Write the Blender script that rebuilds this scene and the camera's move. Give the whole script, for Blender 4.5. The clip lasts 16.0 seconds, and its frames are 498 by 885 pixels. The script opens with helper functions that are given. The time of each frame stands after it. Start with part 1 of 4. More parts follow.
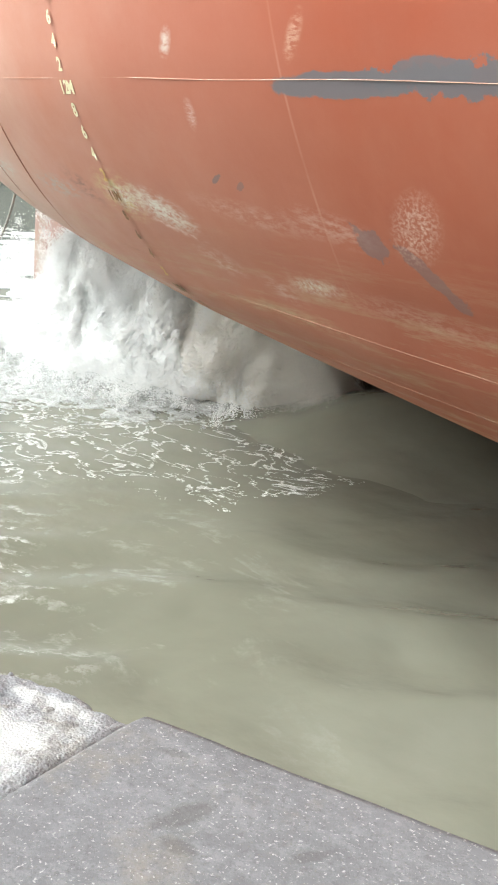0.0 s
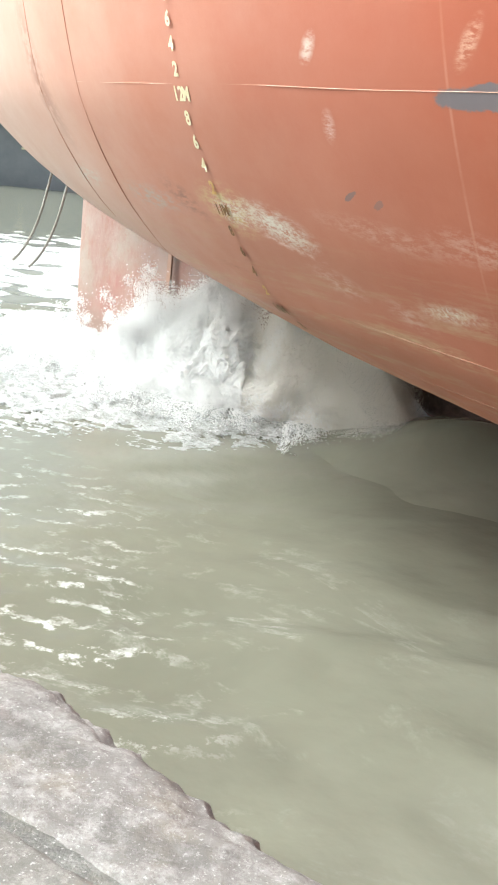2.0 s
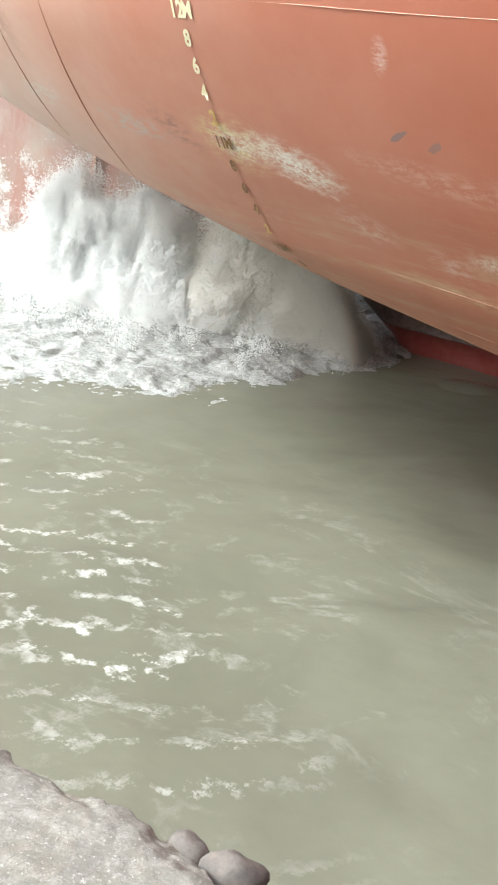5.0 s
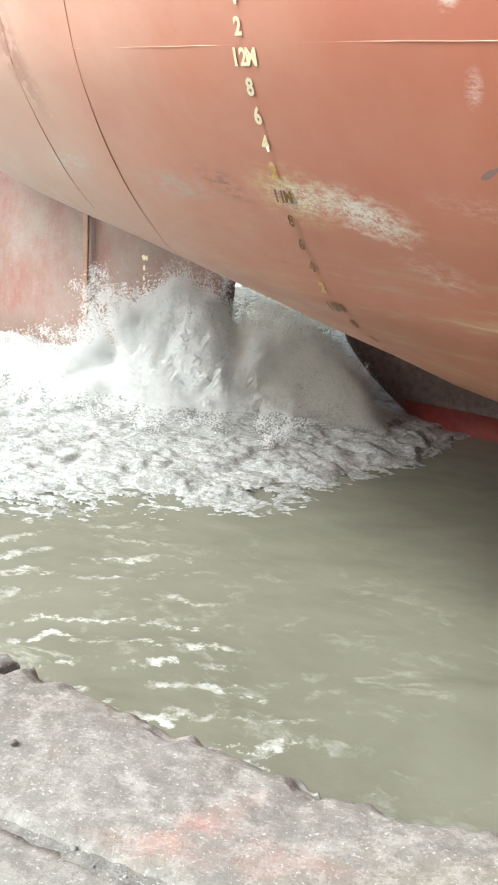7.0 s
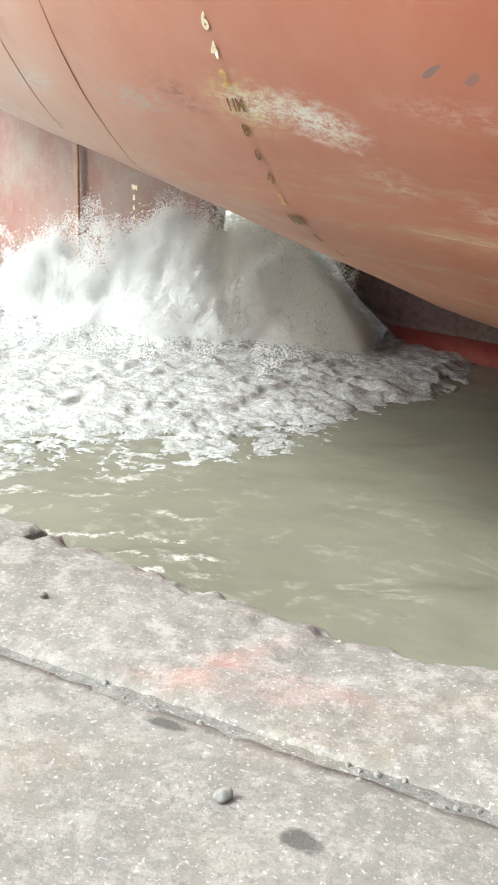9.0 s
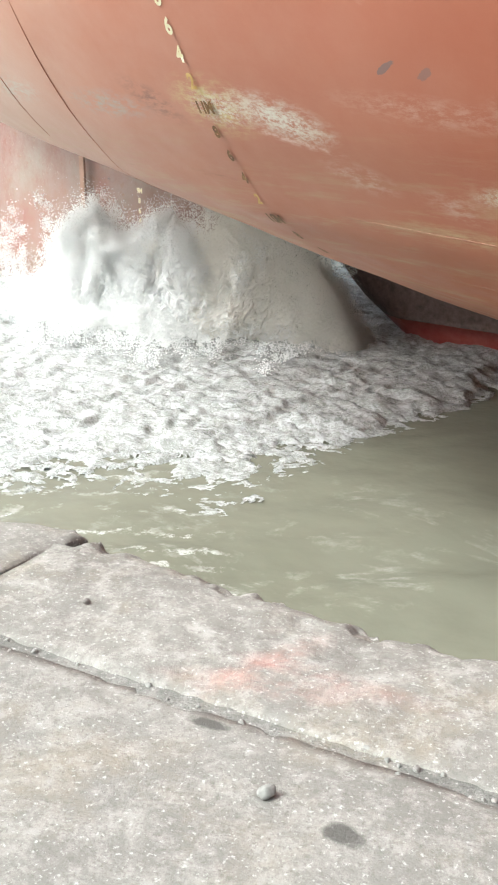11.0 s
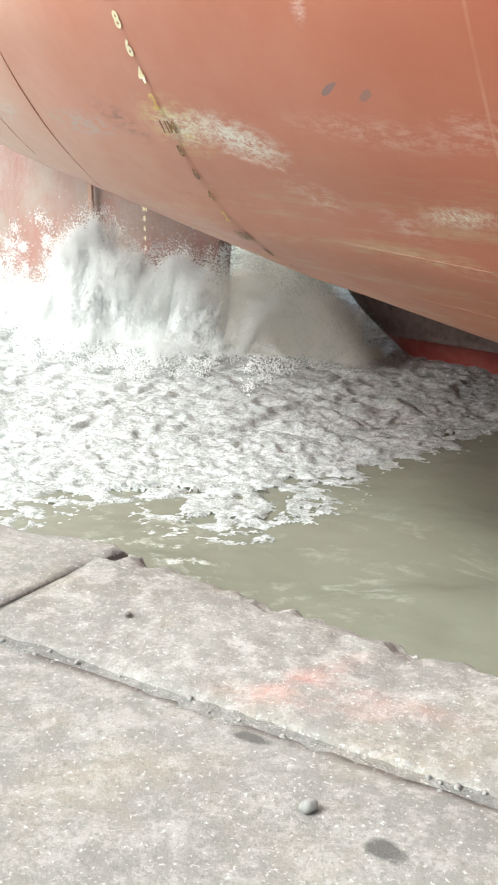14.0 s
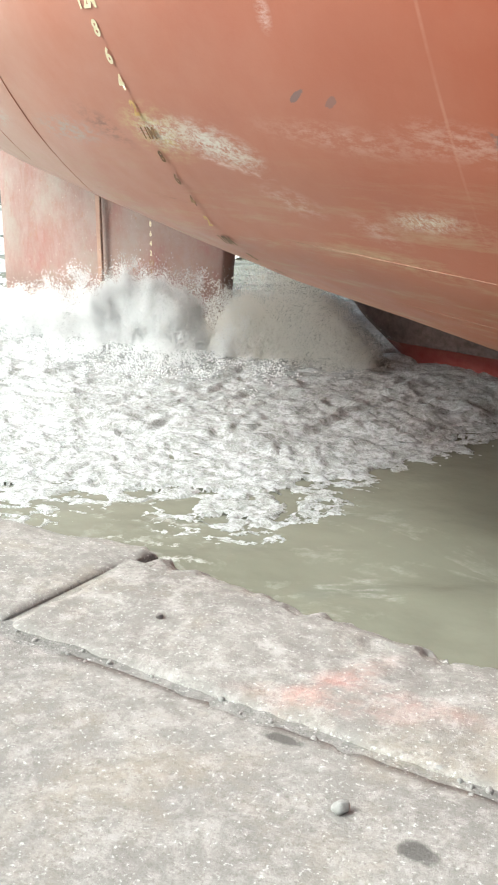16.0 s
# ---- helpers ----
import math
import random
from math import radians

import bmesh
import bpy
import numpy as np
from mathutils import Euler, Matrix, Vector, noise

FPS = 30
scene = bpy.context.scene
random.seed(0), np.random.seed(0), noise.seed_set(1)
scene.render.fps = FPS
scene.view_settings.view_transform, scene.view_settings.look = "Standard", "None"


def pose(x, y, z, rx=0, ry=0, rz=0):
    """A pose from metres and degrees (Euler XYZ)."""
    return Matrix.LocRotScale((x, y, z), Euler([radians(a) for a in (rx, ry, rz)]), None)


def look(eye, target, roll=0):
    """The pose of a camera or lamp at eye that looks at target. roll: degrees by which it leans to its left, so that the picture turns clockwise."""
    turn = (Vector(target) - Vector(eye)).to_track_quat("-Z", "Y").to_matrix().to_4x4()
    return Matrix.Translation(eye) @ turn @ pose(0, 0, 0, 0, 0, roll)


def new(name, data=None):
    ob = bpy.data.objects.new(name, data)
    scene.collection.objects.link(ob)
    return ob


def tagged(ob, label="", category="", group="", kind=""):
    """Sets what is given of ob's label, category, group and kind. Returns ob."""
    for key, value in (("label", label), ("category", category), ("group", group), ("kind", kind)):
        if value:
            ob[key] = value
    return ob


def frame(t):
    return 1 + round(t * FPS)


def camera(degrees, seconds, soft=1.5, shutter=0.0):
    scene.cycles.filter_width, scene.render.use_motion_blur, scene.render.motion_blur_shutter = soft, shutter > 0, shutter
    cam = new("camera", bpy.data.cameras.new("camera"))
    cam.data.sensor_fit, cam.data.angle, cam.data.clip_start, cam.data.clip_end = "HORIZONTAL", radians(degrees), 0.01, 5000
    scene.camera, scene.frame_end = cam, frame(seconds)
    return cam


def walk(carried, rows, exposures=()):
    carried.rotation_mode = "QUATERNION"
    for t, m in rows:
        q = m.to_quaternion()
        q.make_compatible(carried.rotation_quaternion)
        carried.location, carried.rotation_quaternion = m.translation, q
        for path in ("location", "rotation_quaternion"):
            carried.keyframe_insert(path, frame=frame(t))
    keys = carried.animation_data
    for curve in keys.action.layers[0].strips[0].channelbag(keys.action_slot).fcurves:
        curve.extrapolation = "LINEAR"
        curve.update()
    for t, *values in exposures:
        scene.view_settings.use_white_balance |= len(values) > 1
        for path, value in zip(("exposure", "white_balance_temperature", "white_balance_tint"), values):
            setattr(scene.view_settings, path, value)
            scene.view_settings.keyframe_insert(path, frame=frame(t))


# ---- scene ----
cam = camera(26.816, 16.0, soft=2.0)
# seconds, place, turn to the left of +y, tilt, lean
EYE = [
    (0.0, 10.261, -7.118, 4.987, 33.38, -15.69, 4.84),
    (0.5, 9.749, -7.132, 4.990, 35.18, -15.30, 6.20),
    (1.0, 9.240, -7.185, 4.993, 34.62, -16.63, 5.89),
    (1.5, 8.728, -7.163, 4.995, 35.21, -15.30, 5.76),
    (2.0, 8.152, -7.193, 4.939, 33.91, -15.29, 6.20),
    (2.5, 7.639, -7.303, 5.010, 31.26, -17.64, 4.68),
    (3.0, 7.139, -7.278, 5.056, 31.20, -17.41, 3.35),
    (3.2, 6.946, -7.287, 5.063, 30.95, -16.87, 4.87),
    (5.3, 5.207, -6.873, 5.332, 26.48, -22.65, 4.46),
    (5.5, 5.023, -6.880, 5.344, 26.02, -23.44, 3.87),
    (6.0, 4.508, -6.920, 5.414, 27.56, -24.48, 2.59),
    (6.5, 4.010, -6.990, 5.270, 26.47, -21.10, -1.93),
    (7.0, 3.907, -7.111, 4.843, 25.37, -16.23, 3.45),
    (7.5, 3.943, -7.135, 4.715, 25.09, -17.51, 2.51),
    (8.0, 3.939, -7.149, 4.666, 25.38, -18.76, 2.58),
    (8.5, 3.955, -7.176, 4.659, 25.38, -18.96, 2.29),
    (9.0, 3.951, -7.193, 4.651, 26.23, -19.47, 2.38),
    (9.5, 3.943, -7.219, 4.658, 27.29, -19.43, 1.70),
    (10.0, 3.946, -7.236, 4.664, 27.82, -19.51, 0.89),
    (10.2, 3.972, -7.227, 4.691, 28.09, -19.66, 0.13),
    (12.3, 3.975, -7.259, 4.673, 28.43, -19.47, 0.14),
    (12.5, 3.970, -7.260, 4.674, 28.92, -19.46, -0.28),
    (13.0, 3.965, -7.256, 4.679, 28.77, -19.05, 0.03),
    (13.5, 3.963, -7.266, 4.690, 29.48, -18.69, -0.19),
    (14.0, 3.959, -7.273, 4.689, 29.92, -18.59, 0.18),
    (14.5, 3.953, -7.279, 4.686, 30.39, -18.58, 0.14),
    (15.0, 3.955, -7.285, 4.687, 30.88, -18.59, -0.21),
    (15.5, 3.950, -7.295, 4.690, 31.09, -18.38, 0.00),
    (16.0, 3.945, -7.304, 4.687, 31.15, -18.23, 0.32),
]
walk(cam, [(t, pose(x, y, z, 90 + tilt, 0, turn) @ pose(0, 0, 0, 0, 0, lean)) for t, x, y, z, turn, tilt, lean in EYE],
     exposures=[(0.0, 1.16, 5990, 1), (0.5, 1.32, 5990, 1), (3.2, 1.33, 5990, 1), (5.5, 1.24, 5990, 1), (6.5, 1.30, 5990, 1), (7.0, 1.22, 5990, 1), (8.0, 1.31, 5990, 1), (16.0, 1.33, 5990, 1)])

# ---- light ----
SUN_TURN, SUN_UP = 124.0, 44.0          # degrees to the left of +y, degrees above the horizon
world = bpy.data.worlds.new("sky")
scene.world = world
world.use_nodes = True
wn = world.node_tree.nodes
sky = wn.new("ShaderNodeTexSky")
sky.sky_type = "NISHITA"
sky.sun_disc = False
sky.sun_elevation = radians(SUN_UP)
sky.sun_rotation = radians(-SUN_TURN)
sky.air_density, sky.dust_density, sky.ozone_density = 0.7, 9.0, 0.3
wn["Background"].inputs["Strength"].default_value = 0.15
haze = wn.new("ShaderNodeHueSaturation")      # thin white overcast
haze.inputs["Saturation"].default_value = 0.4
world.node_tree.links.new(sky.outputs["Color"], haze.inputs["Color"])
world.node_tree.links.new(haze.outputs["Color"], wn["Background"].inputs["Color"])
sun_data = bpy.data.lights.new("sun", "SUN")
sun_data.energy, sun_data.angle, sun_data.color = 0.7, radians(20.0), (1.0, 0.98, 0.95)
sun = new("sun", sun_data)
st, su = radians(SUN_TURN), radians(SUN_UP)
sun.matrix_world = look((-math.sin(st) * math.cos(su) * 80, math.cos(st) * math.cos(su) * 80, math.sin(su) * 80), (0, 0, 0))


# ---- materials ----
class Nodes:
    """Short hand for building one node material."""

    def __init__(self, name):
        self.m = bpy.data.materials.new(name)
        self.m.use_nodes = True
        self.t = self.m.node_tree
        self.b = self.t.nodes["Principled BSDF"]
        self.c = self.t.nodes.new("ShaderNodeTexCoord").outputs["Object"]

    def link(self, a, b):
        self.t.links.new(a, b)

    def put(self, sock, v):
        if isinstance(v, bpy.types.NodeSocket):
            self.link(v, sock)
        else:
            sock.default_value = v

    def scaled(self, sx, sy, sz, turn=(0, 0, 0)):
        n = self.t.nodes.new("ShaderNodeMapping")
        n.inputs["Scale"].default_value = (sx, sy, sz)
        n.inputs["Rotation"].default_value = turn
        self.link(self.c, n.inputs["Vector"])
        return n.outputs["Vector"]

    def noise(self, scale, detail=5, rough=0.6, vec=None, distort=0.0):
        n = self.t.nodes.new("ShaderNodeTexNoise")
        self.link(vec or self.c, n.inputs["Vector"])
        for k, v in (("Scale", scale), ("Detail", detail), ("Roughness", rough), ("Distortion", distort)):
            n.inputs[k].default_value = v
        return n.outputs["Fac"]

    def voronoi(self, scale, vec=None, feature="F1"):
        n = self.t.nodes.new("ShaderNodeTexVoronoi")
        n.feature = feature
        self.link(vec or self.c, n.inputs["Vector"])
        n.inputs["Scale"].default_value = scale
        return n.outputs["Distance"]

    def ramp(self, fac, *stops):
        n = self.t.nodes.new("ShaderNodeValToRGB")
        self.link(fac, n.inputs["Fac"])
        e = n.color_ramp.elements
        while len(e) < len(stops):
            e.new(0.5)
        for k, (p, c) in zip(e, stops):
            k.position = p
            k.color = (c, c, c, 1) if isinstance(c, (int, float)) else (*c, 1)
        return n.outputs["Color"]

    def math(self, op, a, b=0.0, clamp=False):
        n = self.t.nodes.new("ShaderNodeMath")
        n.operation, n.use_clamp = op, clamp
        self.put(n.inputs[0], a)
        self.put(n.inputs[1], b)
        return n.outputs[0]

    def mix(self, fac, a, b, kind="MIX"):
        n = self.t.nodes.new("ShaderNodeMix")
        n.data_type, n.blend_type = "RGBA", kind
        self.put(n.inputs[0], fac)
        for s, v in ((n.inputs[6], a), (n.inputs[7], b)):
            self.put(s, v if isinstance(v, bpy.types.NodeSocket) else (*v, 1))
        return n.outputs[2]

    def axes(self):
        n = self.t.nodes.new("ShaderNodeSeparateXYZ")
        self.link(self.c, n.inputs[0])
        return n.outputs

    def spot(self, u, v, cu, cv, a, b, lean=0.0, edge=0.5):
        """1 inside an ellipse round (cu, cv) with half axes a, b, fading to 0 over its rim."""
        du, dv = self.math("SUBTRACT", u, cu), self.math("SUBTRACT", v, cv)
        cl, sl = math.cos(radians(lean)), math.sin(radians(lean))
        p = self.math("ADD", self.math("MULTIPLY", du, cl / a), self.math("MULTIPLY", dv, sl / a))
        q = self.math("ADD", self.math("MULTIPLY", du, -sl / b), self.math("MULTIPLY", dv, cl / b))
        r = self.math("SQRT", self.math("ADD", self.math("MULTIPLY", p, p), self.math("MULTIPLY", q, q)))
        return self.math("DIVIDE", self.math("SUBTRACT", 1.0 + edge, r), 2 * edge, True)

    def bump(self, h, strength, dist):
        n = self.t.nodes.new("ShaderNodeBump")
        n.inputs["Strength"].default_value, n.inputs["Distance"].default_value = strength, dist
        self.link(h, n.inputs["Height"])
        self.link(n.outputs["Normal"], self.b.inputs["Normal"])

    def done(self, colour, rough=0.6, metal=0.0, spec=0.5):
        self.put(self.b.inputs["Base Color"], colour if isinstance(colour, bpy.types.NodeSocket) else (*colour, 1))
        self.put(self.b.inputs["Roughness"], rough)
        self.put(self.b.inputs["Metallic"], metal)
        self.put(self.b.inputs["Specular IOR Level"], spec)
        return self.m


def hull_paint():
    n = Nodes("weathered_red_hull_paint")
    x, y, z = n.axes()
    big = n.noise(0.35, 4, 0.55)
    mid = n.noise(2.2, 6, 0.6)
    fine = n.noise(26, 5, 0.7)
    streak = n.noise(1.0, 6, 0.65, n.scaled(3.5, 3.5, 0.35))
    base = n.ramp(big, (0.3, (0.435, 0.138, 0.078)), (0.7, (0.525, 0.198, 0.122)))
    base = n.mix(n.ramp(streak, (0.45, 0.0), (0.75, 0.45)), base, (0.52, 0.21, 0.135))
    base = n.mix(n.ramp(mid, (0.35, 0.30), (0.6, 0.0)), base, (0.39, 0.09, 0.045))
    # deeper red forward and higher up
    deep_red = n.math("MAXIMUM", n.math("DIVIDE", n.math("SUBTRACT", x, 2.2), 4.5, True), n.math("MULTIPLY", n.math("DIVIDE", n.math("SUBTRACT", z, 4.3), 1.6, True), n.math("DIVIDE", n.math("ADD", x, 0.8), 3.0, True)))
    deep_red = n.math("MULTIPLY", deep_red, n.ramp(n.noise(0.6, 5, 0.6), (0.2, 0.7), (0.7, 1.0)))
    base = n.mix(n.math("MULTIPLY", deep_red, 0.8), base, (0.345, 0.082, 0.040))
    # paler towards the stern: bleached paint and the glare there put into the colour
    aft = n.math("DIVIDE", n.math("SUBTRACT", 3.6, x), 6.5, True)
    bleach_glare = n.math("MULTIPLY", aft, n.ramp(n.noise(0.8, 6, 0.7), (0.25, 0.35), (0.7, 1.0)))
    base = n.mix(n.math("MULTIPLY", bleach_glare, 0.9), base, (0.60, 0.372, 0.292))
    # paler still furthest aft, glare again mixed into the paint
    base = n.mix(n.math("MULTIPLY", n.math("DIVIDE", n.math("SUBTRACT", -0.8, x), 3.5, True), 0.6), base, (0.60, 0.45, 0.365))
    # scraped lower turn of the stern: long pale and rusty drag marks
    drag = n.noise(1.0, 8, 0.75, n.scaled(0.7, 0.7, 7.0))
    low = n.math("DIVIDE", n.math("SUBTRACT", 4.4, z), 0.9, True)
    base = n.mix(n.math("MULTIPLY", low, n.ramp(drag, (0.50, 0.0), (0.66, 0.8))), base, (0.52, 0.36, 0.22))
    base = n.mix(n.math("MULTIPLY", low, n.ramp(n.noise(1.3, 8, 0.8, n.scaled(0.9, 0.9, 9.0)), (0.62, 0.0), (0.72, 0.6))), base, (0.20, 0.10, 0.06))
    speck = n.ramp(n.noise(30, 6, 0.8), (0.46, 0.0), (0.58, 1.0))
    rub = n.ramp(n.noise(9, 7, 0.75, n.scaled(0.8, 1, 2.2, (0, radians(-14), 0))), (0.44, 0.0), (0.60, 1.0))

    torn = n.math("SUBTRACT", n.noise(7, 7, 0.65), 0.5)

    def stain(cu, cv, a, b, lean, colour, amount=1.0, wild=1.2):
        nonlocal base
        m = n.math("ADD", n.spot(x, z, cu, cv, a, b, lean, 0.9), n.math("MULTIPLY", torn, wild))
        base = n.mix(n.math("MULTIPLY", n.ramp(m, (0.46, 0.0), (0.54, 1.0)), amount), base, colour)

    def patch(cu, cv, a, b, lean, colour, mask, amount=1.0):
        nonlocal base
        m = n.math("MULTIPLY", n.spot(x, z, cu, cv, a, b, lean, 0.6), mask)
        base = n.mix(n.math("MULTIPLY", m, amount), base, colour)

    solid_line = n.ramp(n.noise(3, 5, 0.6), (0.35, 0.3), (0.6, 1.0))
    white, grey, slate = (0.72, 0.68, 0.60), (0.42, 0.39, 0.36), (0.17, 0.16, 0.17)
    patch(0.20, 4.42, 0.34, 0.17, -12, (0.62, 0.52, 0.26), rub)
    patch(0.24, 4.40, 0.22, 0.10, -10, white, speck)
    patch(0.82, 4.35, 0.40, 0.12, -14, white, rub)
    patch(0.88, 4.31, 0.34, 0.08, -16, white, speck)
    patch(0.95, 4.16, 0.34, 0.025, -12, (0.7, 0.5, 0.42), rub)
    patch(-1.25, 4.40, 0.45, 0.10, -4, grey, rub, 0.8)
    patch(-0.55, 4.45, 0.28, 0.09, -25, (0.22, 0.12, 0.10), rub, 0.7)
    patch(-2.9, 4.5, 0.35, 0.10, 0, (0.55, 0.60, 0.55), rub, 0.6)
    patch(2.2, 4.42, 0.6, 0.08, -6, (0.70, 0.50, 0.42), rub, 0.4)
    patch(3.2, 4.42, 0.4, 0.10, -8, (0.72, 0.55, 0.46), rub, 0.4)
    patch(2.75, 3.84, 0.24, 0.06, 3, white, speck)
    patch(2.75, 3.83, 0.34, 0.10, 3, (0.66, 0.50, 0.36), rub, 0.6)
    patch(1.45, 3.90, 0.26, 0.09, -15, (0.70, 0.54, 0.46), rub, 0.5)
    patch(2.25, 3.72, 0.22, 0.08, -20, (0.70, 0.54, 0.46), rub, 0.45)
    patch(3.08, 5.0, 0.012, 0.95, 6, (0.66, 0.40, 0.30), solid_line, 0.3)
    patch(2.4, 3.45, 0.6, 0.07, -6, (0.62, 0.44, 0.26), rub, 0.5)
    patch(3.9, 3.75, 0.7, 0.10, -4, (0.66, 0.46, 0.36), rub, 0.35)
    ragged = n.ramp(n.noise(6, 6, 0.7), (0.42, 0.0), (0.52, 1.0))
    stain(1.93, 4.70, 0.08, 0.022, 30, slate, 0.7, 1.0)
    stain(2.23, 4.66, 0.06, 0.025, 25, slate, 0.5, 1.6)
    stain(3.60, 5.46, 0.70, 0.09, 1, slate, 0.95, 0.5)
    stain(4.9, 5.52, 0.95, 0.11, 2, slate, 0.95, 1.5)
    stain(4.4, 5.56, 0.30, 0.09, 0, slate, 0.9, 0.5)
    stain(5.6, 5.18, 0.5, 0.09, 6, slate, 0.7, 0.5)
    stain(3.62, 4.33, 0.17, 0.11, -30, slate, 0.55, 1.5)
    stain(4.15, 4.15, 0.36, 0.06, -38, slate, 0.5, 1.5)
    patch(4.1, 4.50, 0.22, 0.16, 60, (0.72, 0.50, 0.40), speck, 0.9)
    patch(1.84, 5.22, 0.05, 0.09, 0, (0.68, 0.50, 0.44), rub, 0.9)
    patch(1.70, 5.76, 0.10, 0.05, 60, (0.70, 0.60, 0.52), rub, 0.9)
    patch(3.2, 5.78, 0.14, 0.05, 60, (0.66, 0.42, 0.30), rub, 0.9)
    patch(-3.1, 5.6, 0.16, 0.60, 18, (0.30, 0.16, 0.11), ragged, 0.6)
    n.bump(n.math("ADD", n.math("MULTIPLY", mid, 0.6), n.math("MULTIPLY", fine, 0.25)), 0.35, 0.02)
    return n.done(base, n.ramp(mid, (0.3, 0.42), (0.7, 0.62)), 0.0, 0.4)


def rudder_paint():
    n = Nodes("fouled_red_rudder_paint")
    x, y, z = n.axes()
    base = n.ramp(n.noise(0.9, 6, 0.65), (0.32, (0.23, 0.095, 0.075)), (0.5, (0.235, 0.14, 0.112)), (0.66, (0.255, 0.205, 0.17)))
    base = n.mix(n.ramp(n.noise(1.2, 7, 0.72, n.scaled(1.6, 1.6, 0.9)), (0.45, 0.0), (0.62, 0.6)), base, (0.28, 0.20, 0.175))
    base = n.mix(n.ramp(n.noise(5, 7, 0.75), (0.56, 0.0), (0.68, 0.7)), base, (0.24, 0.12, 0.07))
    base = n.mix(n.ramp(n.noise(11, 6, 0.8), (0.60, 0.0), (0.68, 0.6)), base, (0.44, 0.38, 0.33))
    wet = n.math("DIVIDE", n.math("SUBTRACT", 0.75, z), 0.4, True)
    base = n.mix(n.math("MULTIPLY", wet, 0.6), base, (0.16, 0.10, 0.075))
    n.bump(n.noise(7, 7, 0.7), 0.5, 0.03)
    return n.done(base, 0.6)


def plain(name, c1, c2, scale=8, rough=0.6, bump=0.2, dist=0.01, metal=0.0):
    n = Nodes(name)
    f = n.noise(scale, 6, 0.65)
    n.bump(n.noise(scale * 3, 6, 0.7), bump, dist)
    return n.done(n.ramp(f, (0.3, c1), (0.7, c2)), rough, metal)


def concrete(name, c1, c2, pale, grit, paint=(), coarse=0.0, stain=(), smooth=()):
    n = Nodes(name)
    x, y, z = n.axes()
    f = n.noise(1.7, 8, 0.65)
    base = n.ramp(f, (0.3, c1), (0.68, c2))
    base = n.mix(n.ramp(n.noise(7.5, 9, 0.78, None, 0.5), (0.50, 0.0), (0.64, 0.7)), base, pale)
    base = n.mix(n.ramp(n.noise(3.0, 8, 0.7), (0.52, 0.0), (0.70, 0.5)), base, (0.25, 0.21, 0.155))
    base = n.mix(n.ramp(n.noise(17, 9, 0.82), (0.49, 0.0), (0.60, 0.65)), base, pale)
    base = n.mix(n.ramp(n.noise(60, 4, 0.7), (0.55, 0.0), (0.64, 0.55)), base, grit)
    base = n.mix(n.ramp(n.noise(85, 3, 0.6), (0.60, 0.0), (0.69, 0.55)), base, (0.52, 0.51, 0.48))
    base = n.mix(n.ramp(n.noise(140, 3, 0.6), (0.62, 0.0), (0.68, 0.7)), base, (0.16, 0.15, 0.13))
    worn = n.ramp(n.noise(14, 7, 0.75), (0.36, 0.0), (0.62, 1.0))
    ragged = n.math("MULTIPLY", n.math("SUBTRACT", n.noise(11, 6, 0.65), 0.5), 1.6)
    for cu, cv, a, b, lean, amount in paint:      # faded red brush marks
        base = n.mix(n.math("MULTIPLY", n.math("MULTIPLY", n.spot(x, y, cu, cv, a, b, lean, 0.7), worn), amount), base, (0.62, 0.20, 0.15))
    for cu, cv, a, b, lean, amount in stain:      # dark oily stains
        m = n.ramp(n.math("ADD", n.spot(x, y, cu, cv, a, b, lean, 0.8), ragged), (0.40, 0.0), (0.70, 1.0))
        base = n.mix(n.math("MULTIPLY", m, amount), base, (0.075, 0.072, 0.065))
    for cu, cv, a, b, lean, amount in smooth:      # smooth pale mortar
        m = n.ramp(n.math("ADD", n.spot(x, y, cu, cv, a, b, lean, 0.8), ragged), (0.40, 0.0), (0.60, 1.0))
        base = n.mix(n.math("MULTIPLY", m, amount), base, (0.43, 0.42, 0.40))
    h = n.math("ADD", n.noise(28, 8, 0.75), n.math("MULTIPLY", n.noise(150, 4, 0.7), 0.5))
    if coarse:
        h = n.math("ADD", h, n.math("MULTIPLY", n.voronoi(120), -coarse))
    n.bump(h, 0.5 if coarse else 0.6, 0.010 if coarse else 0.008)
    return n.done(base, 0.9, 0.0, 0.25)


